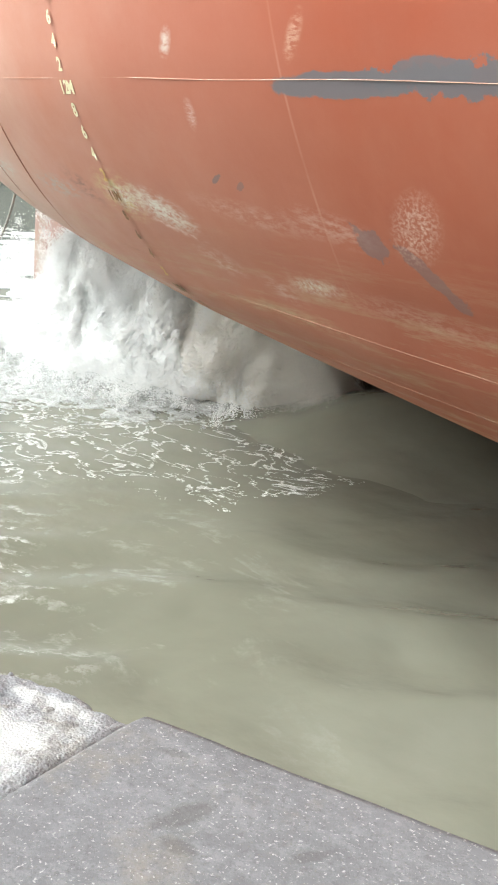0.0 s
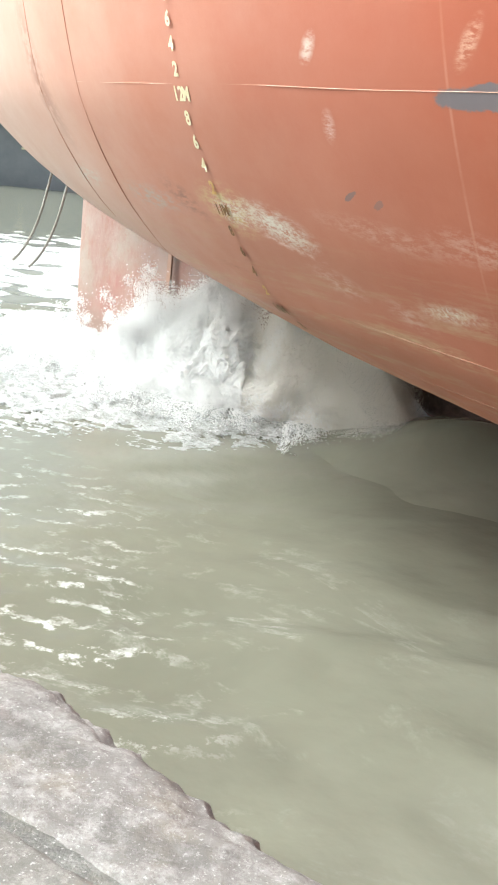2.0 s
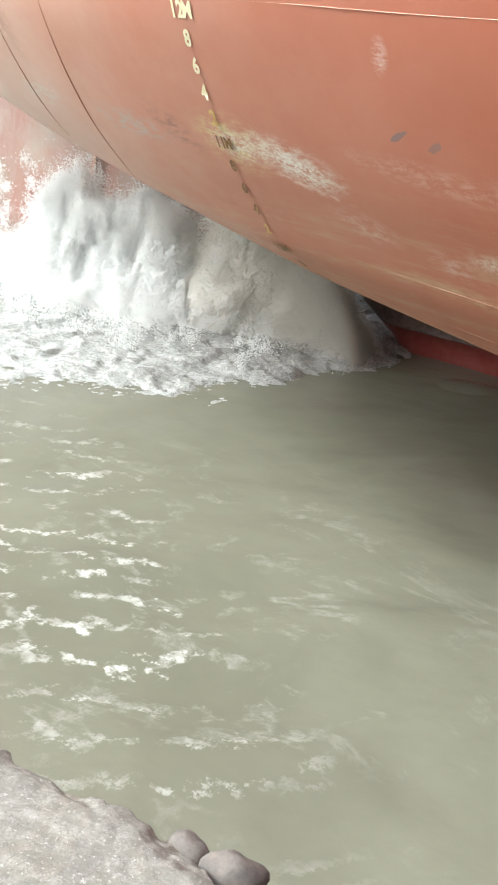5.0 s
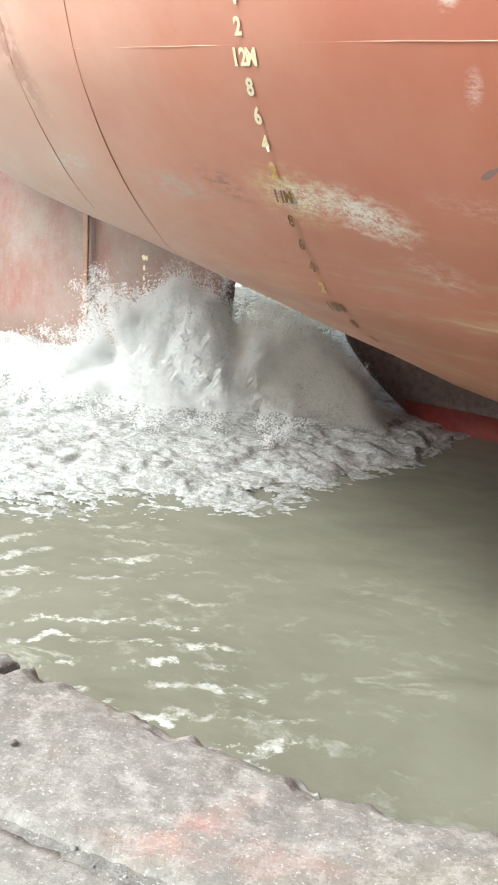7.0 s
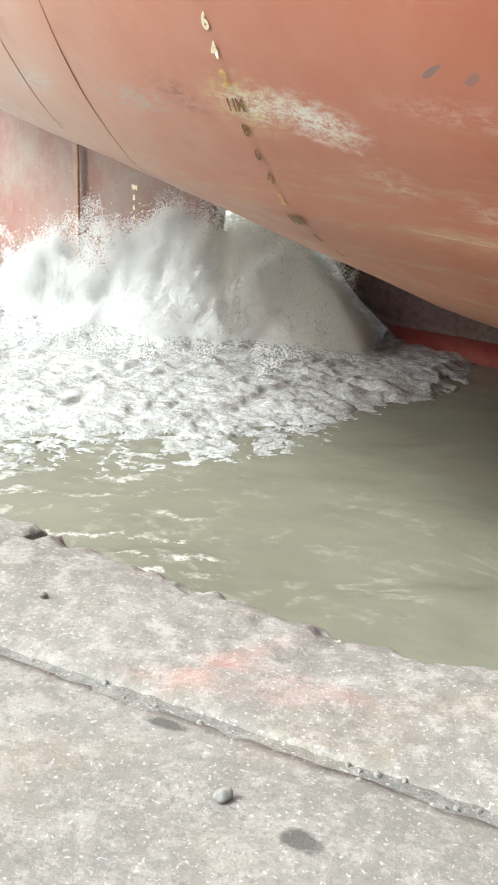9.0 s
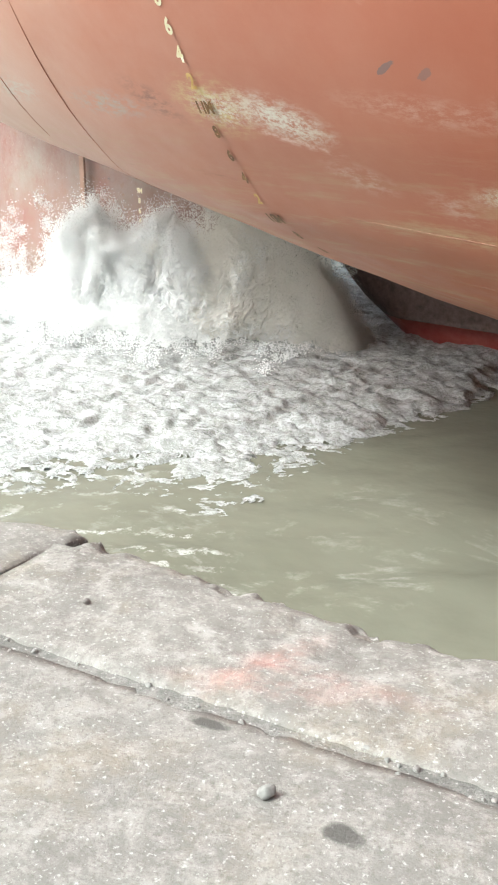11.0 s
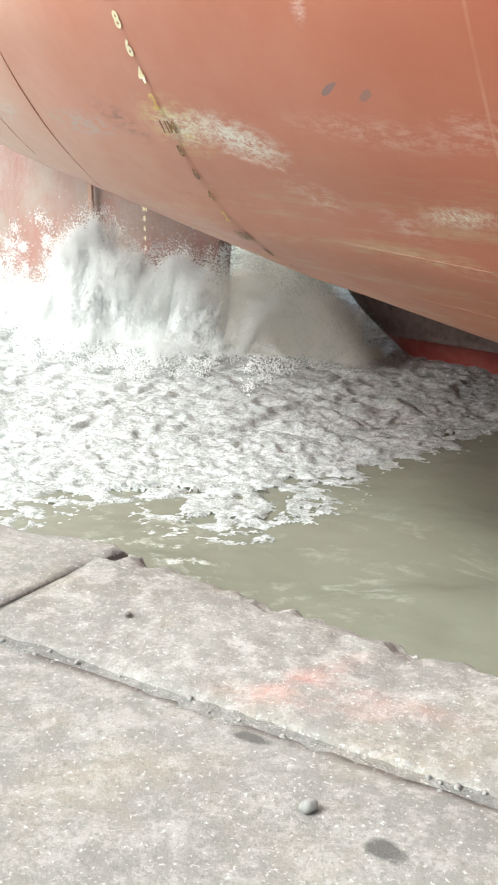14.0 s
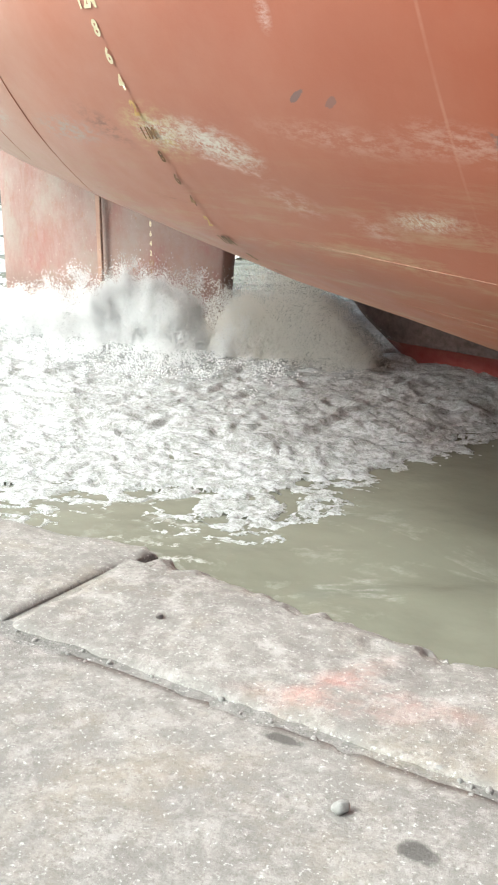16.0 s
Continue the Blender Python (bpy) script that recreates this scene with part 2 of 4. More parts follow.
def water_look(name, streaks):
    n = Nodes(name)
    f = n.noise(0.25, 5, 0.6, None, 0.6)
    silt = n.noise(0.40, 4, 0.55, n.scaled(1, 0.8, 1, (0, 0, 0.6)), 0.5)
    base = n.ramp(f, (0.3, (0.150, 0.149, 0.114)), (0.7, (0.190, 0.189, 0.148)))
    base = n.mix(n.ramp(silt, (0.48, 0.0), (0.78, 0.35)), base, (0.235, 0.234, 0.192))
    x, y, z = n.axes()
    line = n.math("ABSOLUTE", n.math("SUBTRACT", n.noise(0.55, 7, 0.60, n.scaled(0.8, 1.3, 1, (0, 0, 0.5)), 0.5), 0.5))
    broken = n.ramp(n.noise(0.9, 6, 0.7, None, 0.4), (0.48, 0.0), (0.62, 1.0))
    grain = n.ramp(n.noise(9, 8, 0.8, None, 0.6), (0.38, 0.25), (0.60, 1.0))
    zone = n.math("MAXIMUM", n.spot(x, y, 0.2, 0.3, 3.6, 3.0, 25, 0.6), n.math("MULTIPLY", n.spot(x, y, 4.2, -1.6, 2.2, 2.4, 0, 0.7), 0.35))
    wisp = n.math("MULTIPLY", n.math("MULTIPLY", n.ramp(line, (0.004, 1.0), (0.030, 0.0)), broken), n.math("MULTIPLY", grain, zone))
    # ripples that run out from the screw
    place = n.t.nodes.new("ShaderNodeMapping")
    place.inputs["Location"].default_value = (5.0, -9.0, 0.0)
    n.link(n.c, place.inputs["Vector"])
    rings = n.t.nodes.new("ShaderNodeTexWave")
    rings.wave_type, rings.rings_direction = "RINGS", "Z"
    for k, v in (("Scale", 0.62), ("Distortion", 14.0), ("Detail", 4.0), ("Detail Scale", 0.7), ("Detail Roughness", 0.6)):
        rings.inputs[k].default_value = v
    n.link(place.outputs["Vector"], rings.inputs["Vector"])
    astern = n.spot(x, y, -0.2, 1.0, 3.6, 1.0, -38, 0.8)
    # broken froth and sun glints painted white along their crests
    crest = n.ramp(n.math("ADD", n.math("MULTIPLY", rings.outputs["Fac"], 0.30), n.math("MULTIPLY", n.noise(4.5, 8, 0.78), 1.2)), (0.86, 0.0), (0.95, 1.0))
    glint_froth = n.math("MULTIPLY", n.math("MULTIPLY", crest, n.ramp(n.noise(0.9, 5, 0.65), (0.44, 0.0), (0.58, 1.0))), astern)
    base = n.mix(n.math("MULTIPLY", n.math("MAXIMUM", n.math("MULTIPLY", wisp, 0.35), glint_froth), streaks), base, (0.62, 0.63, 0.60))
    h = n.math("ADD", n.noise(1.1, 2, 0.4), n.math("MULTIPLY", n.noise(4.5, 3, 0.5), 0.16))
    h = n.math("ADD", h, n.math("MULTIPLY", n.math("MULTIPLY", rings.outputs["Fac"], astern), 0.10))
    n.bump(h, 0.45, 0.10)
    n.b.inputs["IOR"].default_value = 1.33
    return n.done(base, 0.17, 0.0, 0.45)


def foam_look(name, hollow, crest, lo, hi):
    n = Nodes(name)
    v = n.scaled(1.0, 1.35, 1.0, (0, 0, 0.5))
    a = n.noise(4.2, 9, 0.7, v, 1.0)
    b = n.noise(15, 8, 0.72, v, 0.8)
    f = n.math("ADD", n.math("MULTIPLY", a, 0.55), n.math("MULTIPLY", b, 0.45))
    n.bump(n.math("ADD", f, n.math("MULTIPLY", n.noise(30, 6, 0.75), 0.3)), 0.55, 0.07)
    # bright threads over the olive water, closing to full foam towards the screw
    x, y, z = n.axes()
    t1 = n.ramp(n.math("ABSOLUTE", n.math("SUBTRACT", n.noise(2.6, 7, 0.62, v, 0.9), 0.5)), (0.006, 1.0), (0.034, 0.0))
    t2 = n.ramp(n.math("ABSOLUTE", n.math("SUBTRACT", n.noise(9.0, 7, 0.65, v, 1.1), 0.5)), (0.005, 1.0), (0.030, 0.0))
    closed = n.math("ADD", n.math("MULTIPLY", n.spot(x, y, -6.5, 9.5, 6.0, 5.4, 0, 0.45), 0.26), 0.05)
    solid = n.math("MULTIPLY", n.ramp(f, (lo, 0.25), (hi, 1.0)), closed)
    fac = n.math("ADD", n.math("MULTIPLY", n.math("MAXIMUM", t1, t2), 1.0), solid, True)
    c = n.mix(fac, hollow, crest)
    return n.done(c, n.ramp(f, (lo, 0.15), (hi, 0.6)), 0.0, 0.4)


def mist_look(name, c):
    n = Nodes(name)
    tr = n.t.nodes.new("ShaderNodeBsdfTranslucent")
    df = n.t.nodes.new("ShaderNodeBsdfDiffuse")
    mx = n.t.nodes.new("ShaderNodeMixShader")
    for s in (tr, df):
        s.inputs["Color"].default_value = (*c, 1)
    mx.inputs[0].default_value = 0.5
    n.link(df.outputs[0], mx.inputs[1])
    n.link(tr.outputs[0], mx.inputs[2])
    n.link(mx.outputs[0], n.t.nodes["Material Output"].inputs["Surface"])
    return n.m


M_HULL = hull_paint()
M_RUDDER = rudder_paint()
M_SEAM = plain("weld_bead_pale", (0.52, 0.24, 0.15), (0.68, 0.50, 0.40), 2)
M_SEAM_SOFT = plain("weld_bead_faded", (0.40, 0.15, 0.09), (0.50, 0.21, 0.13), 5)
M_SEAM_DARK = plain("weld_bead_dirty", (0.32, 0.16, 0.10), (0.50, 0.28, 0.20), 3)
M_MARK = plain("cream_draft_mark_paint", (0.78, 0.70, 0.42), (0.85, 0.80, 0.60), 12)
M_MARK_RUST = plain("rusty_draft_mark_weld", (0.09, 0.04, 0.02), (0.34, 0.19, 0.07), 14)
M_MARK_OCHRE = plain("ochre_draft_mark_paint", (0.50, 0.30, 0.08), (0.70, 0.50, 0.20), 14)
M_RUDDER_DARK = plain("rudder_groove", (0.20, 0.12, 0.09), (0.34, 0.22, 0.16), 6)
M_RUDDER_BAND = plain("rudder_plate_band", (0.25, 0.13, 0.09), (0.40, 0.25, 0.18), 2.5)
M_SKEG = plain("dark_brown_steel", (0.055, 0.035, 0.028), (0.16, 0.10, 0.085), 9, 0.7, 0.5, 0.02)
M_BOOT = plain("wet_red_bottom_paint", (0.24, 0.035, 0.03), (0.31, 0.085, 0.07), 6, 0.5)
M_COPING = concrete("worn_concrete_coping", (0.164, 0.154, 0.138), (0.222, 0.210, 0.191), (0.34, 0.323, 0.298), (0.14, 0.13, 0.12),
                    paint=((3.02, -5.37, 0.15, 0.035, 68, 0.2), (3.06, -5.46, 0.17, 0.035, 12, 0.17), (3.20, -5.36, 0.18, 0.03, 0, 0.14)))
M_COPING_RED = concrete("scuffed_concrete_coping", (0.165, 0.152, 0.142), (0.225, 0.210, 0.197), (0.33, 0.315, 0.300), (0.15, 0.135, 0.125),
                        paint=((5.38, -5.50, 0.16, 0.035, 50, 0.28), (5.30, -5.45, 0.20, 0.10, 20, 0.1), (5.76, -5.45, 0.07, 0.035, 60, 0.3), (6.0, -5.46, 0.20, 0.05, 10, 0.1)),
                        stain=((6.35, -5.46, 0.20, 0.09, 10, 0.35), (5.52, -5.56, 0.03, 0.02, 0, 0.8), (6.9, -5.55, 0.2, 0.06, 20, 0.3)))
M_PAVING = concrete("worn_concrete_paving", (0.156, 0.147, 0.133), (0.210, 0.199, 0.182), (0.325, 0.309, 0.285), (0.14, 0.13, 0.115),
                    stain=((3.40, -5.815, 0.036, 0.026, 0, 0.9), (3.02, -5.63, 0.045, 0.02, 0, 0.9), (5.45, -5.66, 0.03, 0.02, 0, 0.7)),
                    smooth=((5.42, -5.66, 0.03, 0.03, 0, 0.8), (5.6, -5.72, 0.09, 0.04, 20, 0.6)))
M_RUBBLE = concrete("broken_concrete", (0.19, 0.178, 0.163), (0.275, 0.260, 0.242), (0.42, 0.405, 0.38), (0.10, 0.095, 0.09), coarse=0.9)
M_RUBBLE_PALE = concrete("bright_broken_concrete", (0.20, 0.199, 0.204), (0.275, 0.274, 0.28), (0.40, 0.398, 0.40), (0.11, 0.108, 0.11), coarse=0.9,
                         smooth=((8.30, -5.40, 0.20, 0.12, 20, 0.9), (7.82, -5.50, 0.18, 0.05, 10, 0.8), (8.38, -5.16, 0.12, 0.03, 10, 0.7)))
M_SLATE = concrete("grey_concrete_slab", (0.128, 0.125, 0.128), (0.160, 0.156, 0.160), (0.205, 0.200, 0.203), (0.11, 0.105, 0.107),
                   stain=((8.98, -5.33, 0.035, 0.09, -15, 0.5), (9.05, -5.42, 0.06, 0.03, 0, 0.45), (8.80, -5.12, 0.05, 0.02, 20, 0.4), (9.3, -5.25, 0.06, 0.015, 60, 0.4)))
M_GROUT = concrete("dirty_joint_filler", (0.11, 0.107, 0.098), (0.165, 0.160, 0.147), (0.26, 0.252, 0.232), (0.14, 0.13, 0.12), coarse=0.5)
M_STONE = plain("grey_stone", (0.19, 0.185, 0.17), (0.29, 0.285, 0.265), 18, 0.85, 0.5)
M_STONE_DARK = plain("dark_stone", (0.10, 0.09, 0.085), (0.22, 0.19, 0.17), 18, 0.8, 0.5)
M_WATER = water_look("murky_harbour_water", 1.0)
M_SWELL = water_look("murky_swell_water", 0.0)
M_FOAM = foam_look("churned_foam", (0.25, 0.256, 0.230), (0.53, 0.541, 0.546), 0.43, 0.54)
M_LACE = foam_look("thin_foam", (0.30, 0.305, 0.26), (0.76, 0.77, 0.74), 0.44, 0.56)
M_MIST = mist_look("white_spray", (0.94, 0.94, 0.935))
M_MIST_SILT = mist_look("silty_spray", (0.92, 0.90, 0.86))
M_BARGE = plain("dark_blue_grey_hull", (0.20, 0.21, 0.225), (0.26, 0.27, 0.285), 0.5, 0.6)
M_RUBBER = plain("grey_tyre_rubber", (0.10, 0.10, 0.11), (0.22, 0.22, 0.23), 2, 0.8)
M_ROPE = plain("weathered_grey_rope", (0.20, 0.18, 0.16), (0.34, 0.32, 0.29), 20, 0.9)
M_WALL = concrete("stained_quay_wall", (0.22, 0.21, 0.19), (0.34, 0.32, 0.29), (0.45, 0.43, 0.40), (0.14, 0.13, 0.12), coarse=1.2)


# ---- building helpers ----
def part(name, bm, material, parent=None, label="", smooth=True):
    me = bpy.data.meshes.new(name)
    if isinstance(bm, bmesh.types.BMesh):
        bm.normal_update()
        bm.to_mesh(me)
        bm.free()
    else:
        me.from_pydata(bm[0], [], bm[1])
    me.materials.append(material)
    if smooth:
        me.polygons.foreach_set("use_smooth", [True] * len(me.polygons))
    ob = new(name, me)
    if parent is not None:
        ob.parent = parent
    if label:
        ob["label"] = label
    return ob


def sheet(P):
    """Vertices and quads of a grid of points P[i][j]."""
    a, b = P.shape[:2]
    i = np.arange(a * b).reshape(a, b)
    f = np.stack([i[:-1, :-1], i[1:, :-1], i[1:, 1:], i[:-1, 1:]], -1).reshape(-1, 4)
    return P.reshape(-1, 3).tolist(), f.tolist()


def big_mesh(name, verts, faces, material, smooth=True):
    """A mesh from arrays of vertices and of faces with one number of corners."""
    me = bpy.data.meshes.new(name)
    k = faces.shape[1]
    me.vertices.add(len(verts))
    me.vertices.foreach_set("co", np.ascontiguousarray(verts, np.float32).ravel())
    me.loops.add(faces.size)
    me.loops.foreach_set("vertex_index", np.ascontiguousarray(faces, np.int32).ravel())
    me.polygons.add(len(faces))
    me.polygons.foreach_set("loop_start", np.arange(0, faces.size, k, dtype=np.int32))
    me.polygons.foreach_set("use_smooth", np.full(len(faces), smooth))
    me.update(calc_edges=True)
    me.validate()
    me.materials.append(material)
    return new(name, me)


_rng = np.random.default_rng(7)
_LAT = _rng.random((64, 64, 16)).astype(np.float32)


def vnoise(x, y, z=0.0):
    """Smooth noise in 0..1 on arrays."""
    x, y, z = np.broadcast_arrays(np.asarray(x, float), y, z)
    xi, yi, zi = np.floor(x).astype(int), np.floor(y).astype(int), np.floor(z).astype(int)
    fx, fy, fz = x - xi, y - yi, z - zi
    fx, fy, fz = (f * f * (3 - 2 * f) for f in (fx, fy, fz))
    out = 0
    for dx in (0, 1):
        for dy in (0, 1):
            for dz in (0, 1):
                w = (fx if dx else 1 - fx) * (fy if dy else 1 - fy) * (fz if dz else 1 - fz)
                out = out + w * _LAT[(xi + dx) % 64, (yi + dy) % 64, (zi + dz) % 16]
    return out


def fbm(x, y, z=0.0, octaves=4, gain=0.5):
    out, amp, tot = 0, 1.0, 0.0
    for k in range(octaves):
        out = out + amp * vnoise(x * 2 ** k + 17 * k, y * 2 ** k + 9 * k, z + 3 * k)
        tot += amp
        amp *= gain
    return out / tot


def sweep(points, radius, sides=8):
    """A tube along points."""
    pts = [Vector(p) for p in points]
    verts, faces = [], []
    for k, p in enumerate(pts):
        d = (pts[min(k + 1, len(pts) - 1)] - pts[max(k - 1, 0)]).normalized()
        a = d.cross(Vector((0.3, 0.2, 0.9))).normalized()
        b = d.cross(a)
        r = radius[k] if isinstance(radius, (list, tuple)) else radius
        for s in range(sides):
            w = 2 * math.pi * s / sides
            verts.append(tuple(p + r * (a * math.cos(w) + b * math.sin(w))))
    for k in range(len(pts) - 1):
        for s in range(sides):
            s2 = (s + 1) % sides
            faces.append((k * sides + s, k * sides + s2, (k + 1) * sides + s2, (k + 1) * sides + s))
    faces.append(tuple(range(sides))[::-1])
    faces.append(tuple((len(pts) - 1) * sides + s for s in range(sides)))
    return verts, faces


# ---- the ship ----
KEEL_Y = 11.45
_D = np.array([-1.2, -0.6, -0.24, 0.0, 0.28, 0.40, 0.89, 1.32, 1.71, 2.5, 3.5, 5.0, 7.5, 11.5, 16.0])
_H = np.array([-5.0, -2.0, -0.6, 0.0, 0.4, 0.6, 1.2, 1.6, 1.95, 2.30, 2.649, 3.091, 3.852, 4.05, 4.2])
_d = np.linspace(-1.2, 16.0, 1721)
_h = np.interp(_d, _D, _H)
for _ in range(3):
    _h = np.convolve(np.pad(_h, 12, mode="reflect", reflect_type="odd"), np.ones(25) / 25, mode="valid")
Z12 = 5.4


def side_shift(x):
    x = np.minimum(x, 20.0)
    return -0.2976 * x + np.where(x < 0, 0.0334, 0.0074) * x * x


def deepen(x):
    x = np.minimum(x, 30.0)
    return np.exp(np.where(x < 0, 0.0465 * x - 0.0039 * x * x, 0.0224 * x))


def bilge(x, d):
    """The bottom drops forward of the marks and rises aft of them."""
    return 0.06 * np.clip(x, -3.0, 8.0) * np.clip((d - 1.2) / 2.0, 0, 1)


def hull_z(x, d):
    h = np.interp(d, _d, _h)
    return Z12 - np.where(h > 0, h * deepen(x), h) - bilge(x, d)


def hull_y(x, z):
    hx = np.where(_h > 0, _h * float(deepen(x)), _h) + bilge(float(x), _d)
    return side_shift(x) + np.interp(Z12 - np.asarray(z, float), hx, _d)


ship = new("cargo_ship")
tagged(ship, "red cargo ship stern with scraped paint, high in churned water", "ship")


def build_hull():
    xs = np.concatenate([np.arange(-13.0, 12.0, 0.2), np.arange(12.0, 61.0, 2.0)])
    u = np.concatenate([np.linspace(0, 0.45, 70), np.linspace(0.46, 1, 40)])
    cols = []
    for x in xs:
        s = float(side_shift(x))
        d = -1.2 + u * (KEEL_Y - s + 1.2)
        cols.append(np.stack([np.full_like(d, x), s + d, hull_z(x, d)], -1))
    P = np.array(cols)
    Q = P[:, ::-1].copy()
    Q[..., 1] = 2 * KEEL_Y - Q[..., 1]
    P = np.concatenate([P, Q[:, 1:]], 1)
    # soft dents between the frames
    P[..., 1] += np.where(P[..., 1] < KEEL_Y, 1, -1) * 0.018 * (vnoise(P[..., 0] * 1.2 + 5, P[..., 2] * 1.3) - 0.5)
    v, f = sheet(P)
    k = P.shape[1]
    f.append(list(range(k)))
    f.append(list(range(len(v) - k, len(v)))[::-1])
    n = P.shape[0]
    for i in range(n - 1):
        f.append([i * k, i * k + k - 1, (i + 1) * k + k - 1, (i + 1) * k])
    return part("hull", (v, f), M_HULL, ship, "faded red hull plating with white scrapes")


build_hull()


def weld(points, material, width=0.011):
    part("weld_seam", sweep(points, width, 6), material, ship)


def on_hull(x, z, out=0.0):
    return (x, float(hull_y(x, z)) - out, z)


weld([on_hull(x, 5.49 + 0.006 * math.sin(2.1 * x), 0.001) for x in np.arange(-2.0, 9.0, 0.12)], M_SEAM, 0.003)
weld([on_hull(-2.0 - 0.02 * math.sin(3 * z), z, 0.0) for z in np.arange(9.0, 3.15, -0.08)], M_SEAM_SOFT, 0.005)
weld([on_hull(x, 3.59 - 0.06 * x, -0.001) for x in np.arange(0.8, 9.0, 0.15)], M_SEAM_DARK, 0.0035)
weld([on_hull(x, 3.05 - 0.06 * x, -0.001) for x in np.arange(1.2, 9.0, 0.15)], M_SEAM_DARK, 0.0035)
weld([on_hull(-3.1, z, 0.0) for z in np.arange(9.0, 3.9, -0.1)], M_SEAM_SOFT, 0.004)


def numeral(text, height, place, material, parent, name="draft_mark", bold=0.006):
    """Painted characters wrapped on a surface: place maps (u, v) in metres to a point."""
    c = bpy.data.curves.new("numeral", "FONT")
    c.body, c.size, c.offset, c.align_x, c.align_y = text, height / 0.70, bold, "CENTER", "CENTER"
    c.resolution_u, c.fill_mode = 3, "FRONT"
    tmp = new("numeral", c)
    me = bpy.data.meshes.new_from_object(tmp.evaluated_get(bpy.context.evaluated_depsgraph_get()))
    bm = bmesh.new()
    bm.from_mesh(me)
    bmesh.ops.triangulate(bm, faces=bm.faces[:])
    bmesh.ops.subdivide_edges(bm, edges=[e for e in bm.edges if e.calc_length() > height * 0.35], cuts=1)
    for v in bm.verts:
        v.co = Vector(place(v.co.x, v.co.y))
    bpy.data.objects.remove(tmp)
    bpy.data.curves.remove(c)
    bpy.data.meshes.remove(me)
    return part(name, bm, material, parent, smooth=False)


def spelled(text, height, place, material, parent):
    """Each character is a mark of its own."""
    gap = height * 0.78
    for i, ch in enumerate(text):
        du = (i - (len(text) - 1) / 2) * gap
        numeral(ch, height, lambda u, v: place(u + du, v), material, parent)


def hull_mark(text, draft, material, height=0.115):
    z0 = draft - 6.6
    x0 = 0.121 * float(hull_y(0, z0))
    spelled(text, height, lambda u, v: on_hull(x0 + u * 0.85, z0 + v, 0.014 + 0.011 * max(0.0, 5.0 - z0)), material, ship)


for k, s in ((12.8, "8"), (12.6, "6"), (12.4, "4"), (12.2, "2"), (12.0, "12M"), (11.8, "8"), (11.6, "6"), (11.4, "4")):
    hull_mark(s, k, M_MARK)
hull_mark("2", 11.2, M_MARK_OCHRE)
for k, s in ((11.0, "11M"), (10.8, "8"), (10.6, "6"), (10.4, "4"), (10.2, "2"), (10.0, "10M"), (9.8, "8"), (9.6, "6")):
    hull_mark(s, k, M_MARK_OCHRE if k == 10.2 else M_MARK_RUST, 0.092)


def build_rudder():
    zs = np.linspace(-3.0, 3.9, 47)
    us = np.linspace(0, 2 * math.pi, 73)[:-1]
    rings = []
    for z in zs:
        fwd, aft = 1.92 - 0.10 * max(0.0, 2.0 - z), -6.6
        c = 0.5 * (1 + np.cos(us))
        x = fwd + (aft - fwd) * c
        half = 0.46 * (1 - c) ** 0.35 * (0.12 + c) ** 0.25 * np.sign(np.sin(us)) * np.abs(np.sin(us)) ** 0.25
        rings.append(np.stack([x, -half, np.full_like(x, z)], -1))
    P = np.array(rings)
    P = np.concatenate([P, P[:, :1]], 1)
    v, f = sheet(P)
    k = P.shape[1]
    f.append(list(range(k - 1))[::-1])
    f.append([len(v) - k + i for i in range(k - 1)])
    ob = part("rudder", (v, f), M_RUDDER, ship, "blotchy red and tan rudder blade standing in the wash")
    ob.matrix_basis = pose(-7.4, 11.45, 0, 0, 0, -14.7)
    return ob


rudder = build_rudder()
RUD_FACE = -0.46


def rudder_strip(x, w, material, z0=0.2, z1=3.6):
    v, f = [], []
    for i, z in enumerate(np.linspace(z0, z1, 20)):
        for dx, dy in ((-w, 0.03), (-w, -0.02), (w, -0.02), (w, 0.03)):
            v.append((x + dx, RUD_FACE + dy - 0.015, z))
        if i:
            a = 4 * i
            f += [(a - 4 + k, a - 4 + (k + 1) % 4, a + (k + 1) % 4, a + k) for k in range(4)]
    f += [(0, 1, 2, 3), (79, 78, 77, 76)]
    part("plate_edge", (v, f), material, rudder, smooth=False)


rudder_strip(-1.84, 0.07, M_RUDDER_BAND)
rudder_strip(-1.77, 0.012, M_RUDDER_DARK)
for k, s in ((9.0, "9M"), (8.8, "8"), (8.6, "6"), (8.4, "4"), (8.2, "2"), (8.0, "8M"), (7.8, "8")):
    spelled(s, 0.10, lambda u, v, z0=k - 6.6: (u, RUD_FACE - 0.045, z0 + v), M_MARK if k > 8.1 else M_MARK_RUST, rudder)


